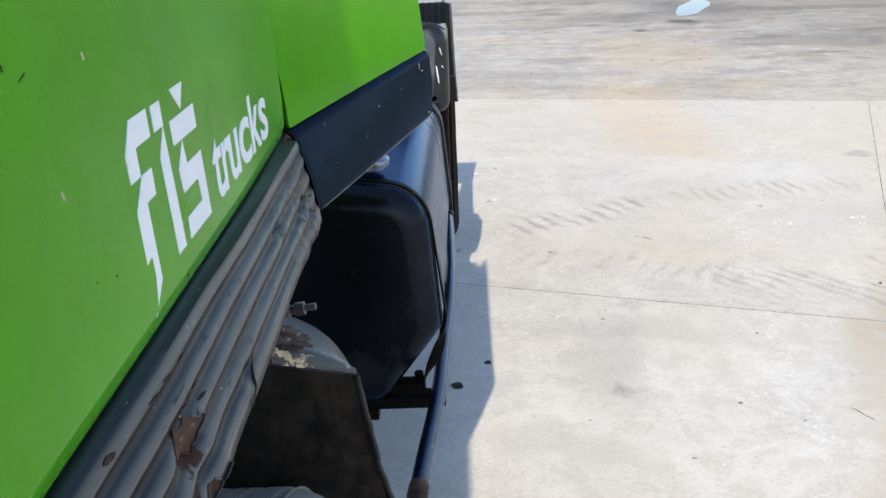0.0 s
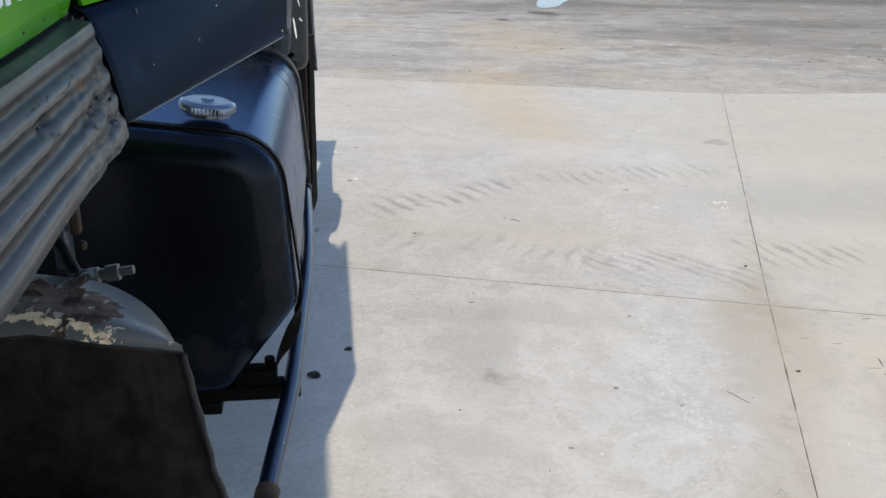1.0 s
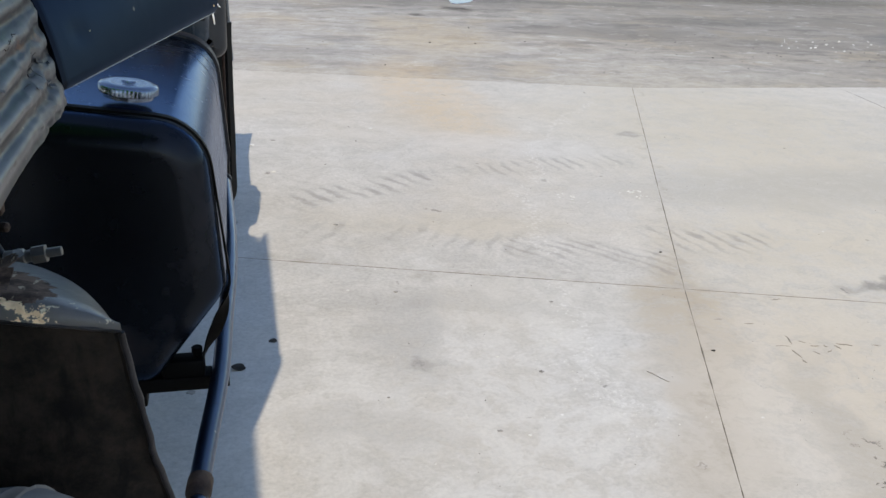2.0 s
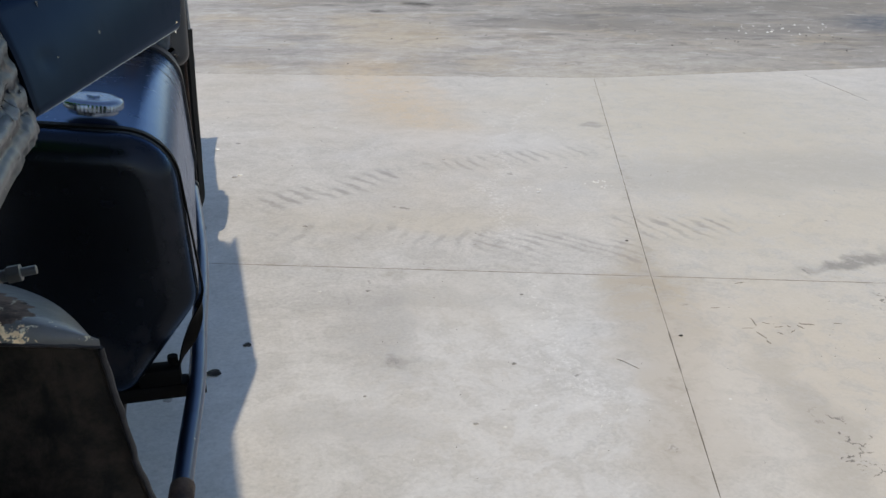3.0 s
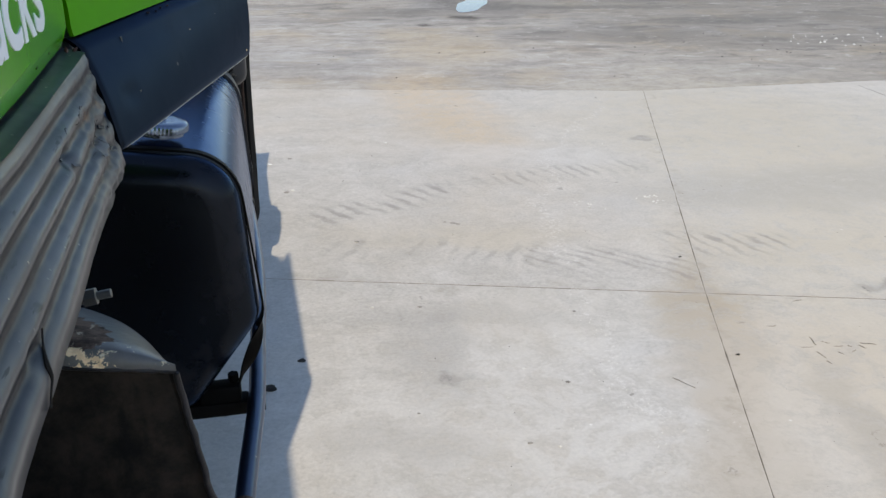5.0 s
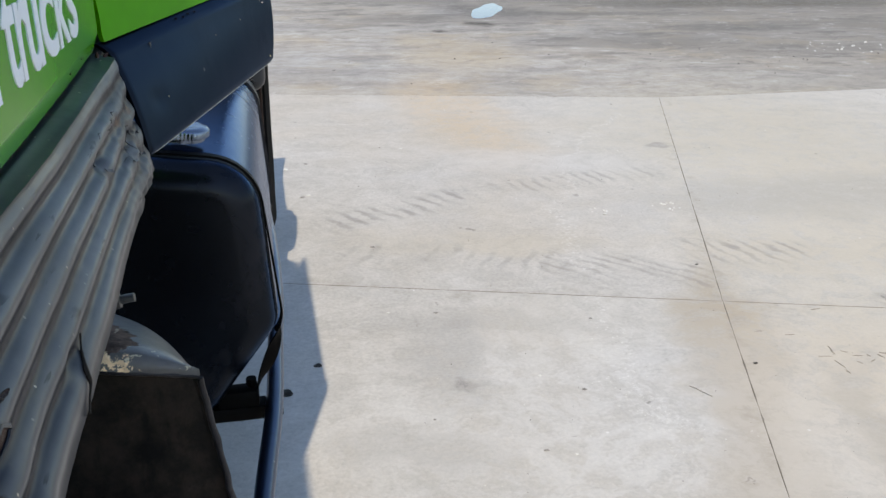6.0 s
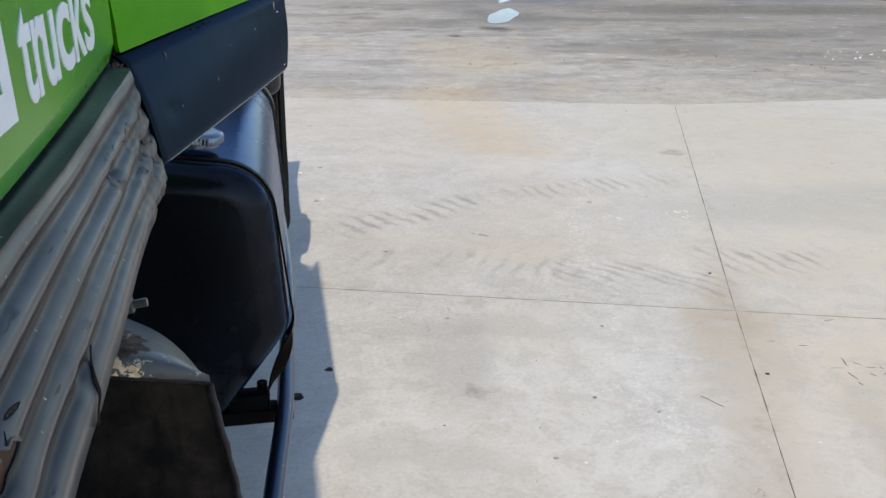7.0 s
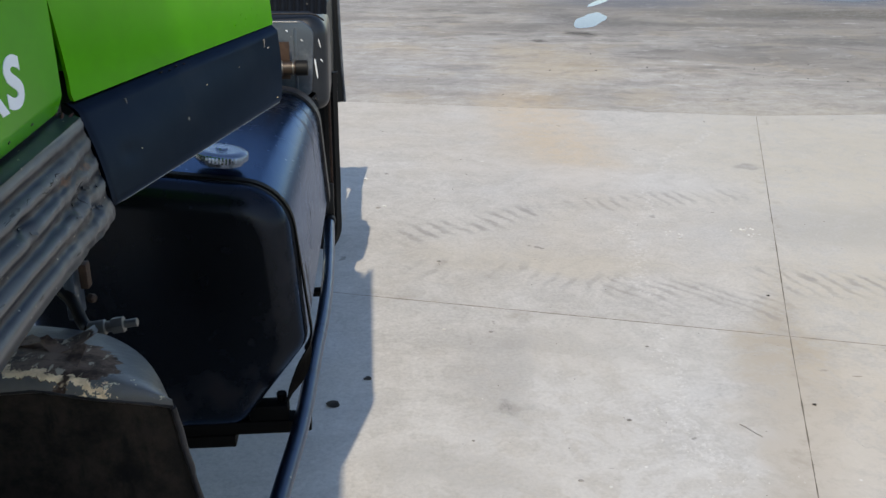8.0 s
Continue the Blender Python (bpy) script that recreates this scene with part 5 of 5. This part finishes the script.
# ---- puddles ----
def puddle(cx, cy, short, length, seed, label, way=(0.37, 0.93), material=M_WATER):
    bm = bmesh.new()
    d = Vector(way).normalized()
    pts = []
    for i in range(64):
        a = 2 * math.pi * i / 64
        r = 1 + 0.22 * wob(math.cos(a) * 1.4, math.sin(a) * 1.4, seed, 1.0) + 0.10 * wob(math.cos(a) * 4, math.sin(a) * 4, seed, 1.0)
        across, along = short * r * math.cos(a), length * r * math.sin(a)
        pts.append((cx + d.y * across + d.x * along, cy - d.x * across + d.y * along))
    top = [bm.verts.new((x, y, 0.004)) for x, y in pts]
    low = [bm.verts.new((cx + (x - cx) * 1.01, cy + (y - cy) * 1.01, 0.0005)) for x, y in pts]
    bm.faces.new(top)
    for i in range(64):
        bm.faces.new((low[i], low[(i + 1) % 64], top[(i + 1) % 64], top[i]))
    return tagged(part("puddle", bm, material, None, "", False), label, "puddle")


puddle(4.09, 14.80, 0.23, 1.08, 2.0, "small still puddle reflecting the sky on worn concrete")
puddle(5.10, 17.90, 0.11, 1.15, 5.0, "narrow still puddle reflecting the sky on worn concrete", (0.45, 0.9))
puddle(10.8, 18.6, 0.6, 1.2, 8.0, "shallow dark wet patch on worn concrete", (0.9, 0.3), M_WET)


# a black hose end lying far out on the worn concrete
bm = tube(smooth_path([(12.2, 18.2, 0.03), (12.9, 17.55, 0.03), (13.25, 17.05, 0.03), (13.3, 16.6, 0.03), (13.9, 16.0, 0.03), (15.2, 15.9, 0.03), (17.0, 16.6, 0.03)], 8), 0.03, 10)
tagged(part("hose", bm, M_BLACK), "black rubber hose lying on worn concrete", "hose")


# ---- crumbs lying on the concrete ----
def crumb(name, x, y, size, flat, seed, material, label, category):
    bm = bmesh.new()
    bmesh.ops.create_icosphere(bm, subdivisions=2, radius=size / 2)
    for v in bm.verts:
        k = 1 + 0.45 * noise.noise(v.co * (2.2 / size) + Vector((seed, 0, 0)))
        v.co = Vector((v.co.x * k * 1.25, v.co.y * k, v.co.z * k * flat))
    low = min(v.co.z for v in bm.verts)
    bmesh.ops.translate(bm, verts=bm.verts[:], vec=(x, y, -low - 0.001))
    return tagged(part(name, bm, material), label, category)


DARK = [(0.065, 3.0, 0.042, 0.35), (0.20, 3.19, 0.025, 0.4), (0.38, 6.07, 0.045, 0.2), (0.30, 5.33, 0.05, 0.25), (0.76, 3.57, 0.028, 0.3), (1.17, 2.81, 0.028, 0.25),
        (2.19, 3.86, 0.026, 0.4), (1.92, 2.86, 0.026, 0.45), (1.42, 3.38, 0.024, 0.3), (0.90, 2.46, 0.026, 0.3), (0.60, 4.42, 0.035, 0.3), (0.97, 9.66, 0.07, 0.15), (0.57, 2.72, 0.016, 0.4), (-0.10, 2.86, 0.05, 0.2)]
for i, (x, y, s, flat) in enumerate(DARK):
    tagged(crumb("stone_crumb", x, y, s * (1.0 if i < 2 else 0.55), flat, i * 1.7, M_STONE if i in (0, 1, 6, 7) else M_GRIT, "small dark crumb lying on the pale concrete" if i in (0, 1, 6, 7) else "small grey crumb lying on the pale concrete", "crumb"), group="crumbs on the yard")
PALE = [(2.03, 4.68, 0.035), (0.55, 3.61, 0.022), (0.34, 5.36, 0.04), (2.46, 4.78, 0.03), (2.52, 4.70, 0.02), (1.10, 6.35, 0.035), (0.23, 5.95, 0.05), (1.039, 2.944, 0.020), (0.991, 2.419, 0.018), (1.98, 4.78, 0.02)]
for i, (x, y, s) in enumerate(PALE):
    tagged(crumb("lime_crumb", x, y, s * 0.6, 0.35, 30 + i * 1.3, M_LIME, "small white crumb lying on the pale concrete", "crumb"), group="crumbs on the yard")
bm = tube(smooth_path([(1.572, 2.748, 0.002), (1.588, 2.722, 0.004), (1.602, 2.69, 0.004), (1.622, 2.662, 0.002)], 5), [0.0009] * 16, 6)
tagged(part("twig", bm, M_TWIG), "thin dry brown twig lying on the concrete", "twig")


def grit(clusters, seed, material, label):
    """Loose specks too small to count, scattered in patches."""
    rng = random.Random(seed)
    bm = bmesh.new()
    for cx, cy, rx, ry, count, size in clusters:
        for i in range(count):
            x, y = rng.gauss(cx, rx), rng.gauss(cy, ry)
            d = size * rng.uniform(0.4, 1.3)
            top = bm.verts.new((x + d * rng.uniform(-0.2, 0.2), y, d * 0.45))
            ring = [bm.verts.new((x + d * 0.5 * rng.uniform(0.6, 1.2) * math.cos(a), y + d * 0.5 * rng.uniform(0.6, 1.2) * math.sin(a), 0.0003)) for a in (0.0, 1.05, 2.1, 3.15, 4.2, 5.25)]
            for j in range(6):
                bm.faces.new((top, ring[j], ring[(j + 1) % 6]))
    return tagged(part("grit", bm, material, None, "", False), label, "grit", kind="stuff")


grit([(1.42, 2.46, 0.09, 0.10, 34, 0.006), (2.47, 4.76, 0.06, 0.06, 12, 0.016), (2.00, 4.70, 0.05, 0.06, 8, 0.014), (1.30, 2.70, 0.05, 0.16, 30, 0.006), (1.44, 3.10, 0.04, 0.2, 26, 0.007),
      (7.70, 10.3, 0.35, 0.18, 16, 0.035), (8.4, 10.0, 0.6, 0.4, 14, 0.03), (0.8, 2.6, 0.4, 0.4, 22, 0.006), (1.2, 5.8, 0.7, 0.4, 26, 0.012)], 5, M_LIME, "scattered white lime grit on pale concrete")
grit([(1.0, 3.0, 0.8, 0.9, 40, 0.004), (2.4, 2.6, 0.5, 0.6, 60, 0.004), (2.6, 5.0, 1.6, 1.4, 30, 0.006), (5.5, 9.6, 2.2, 1.0, 40, 0.024), (1.0, 6.4, 0.9, 1.0, 16, 0.008)], 9, M_STONE, "scattered dark grit on concrete")
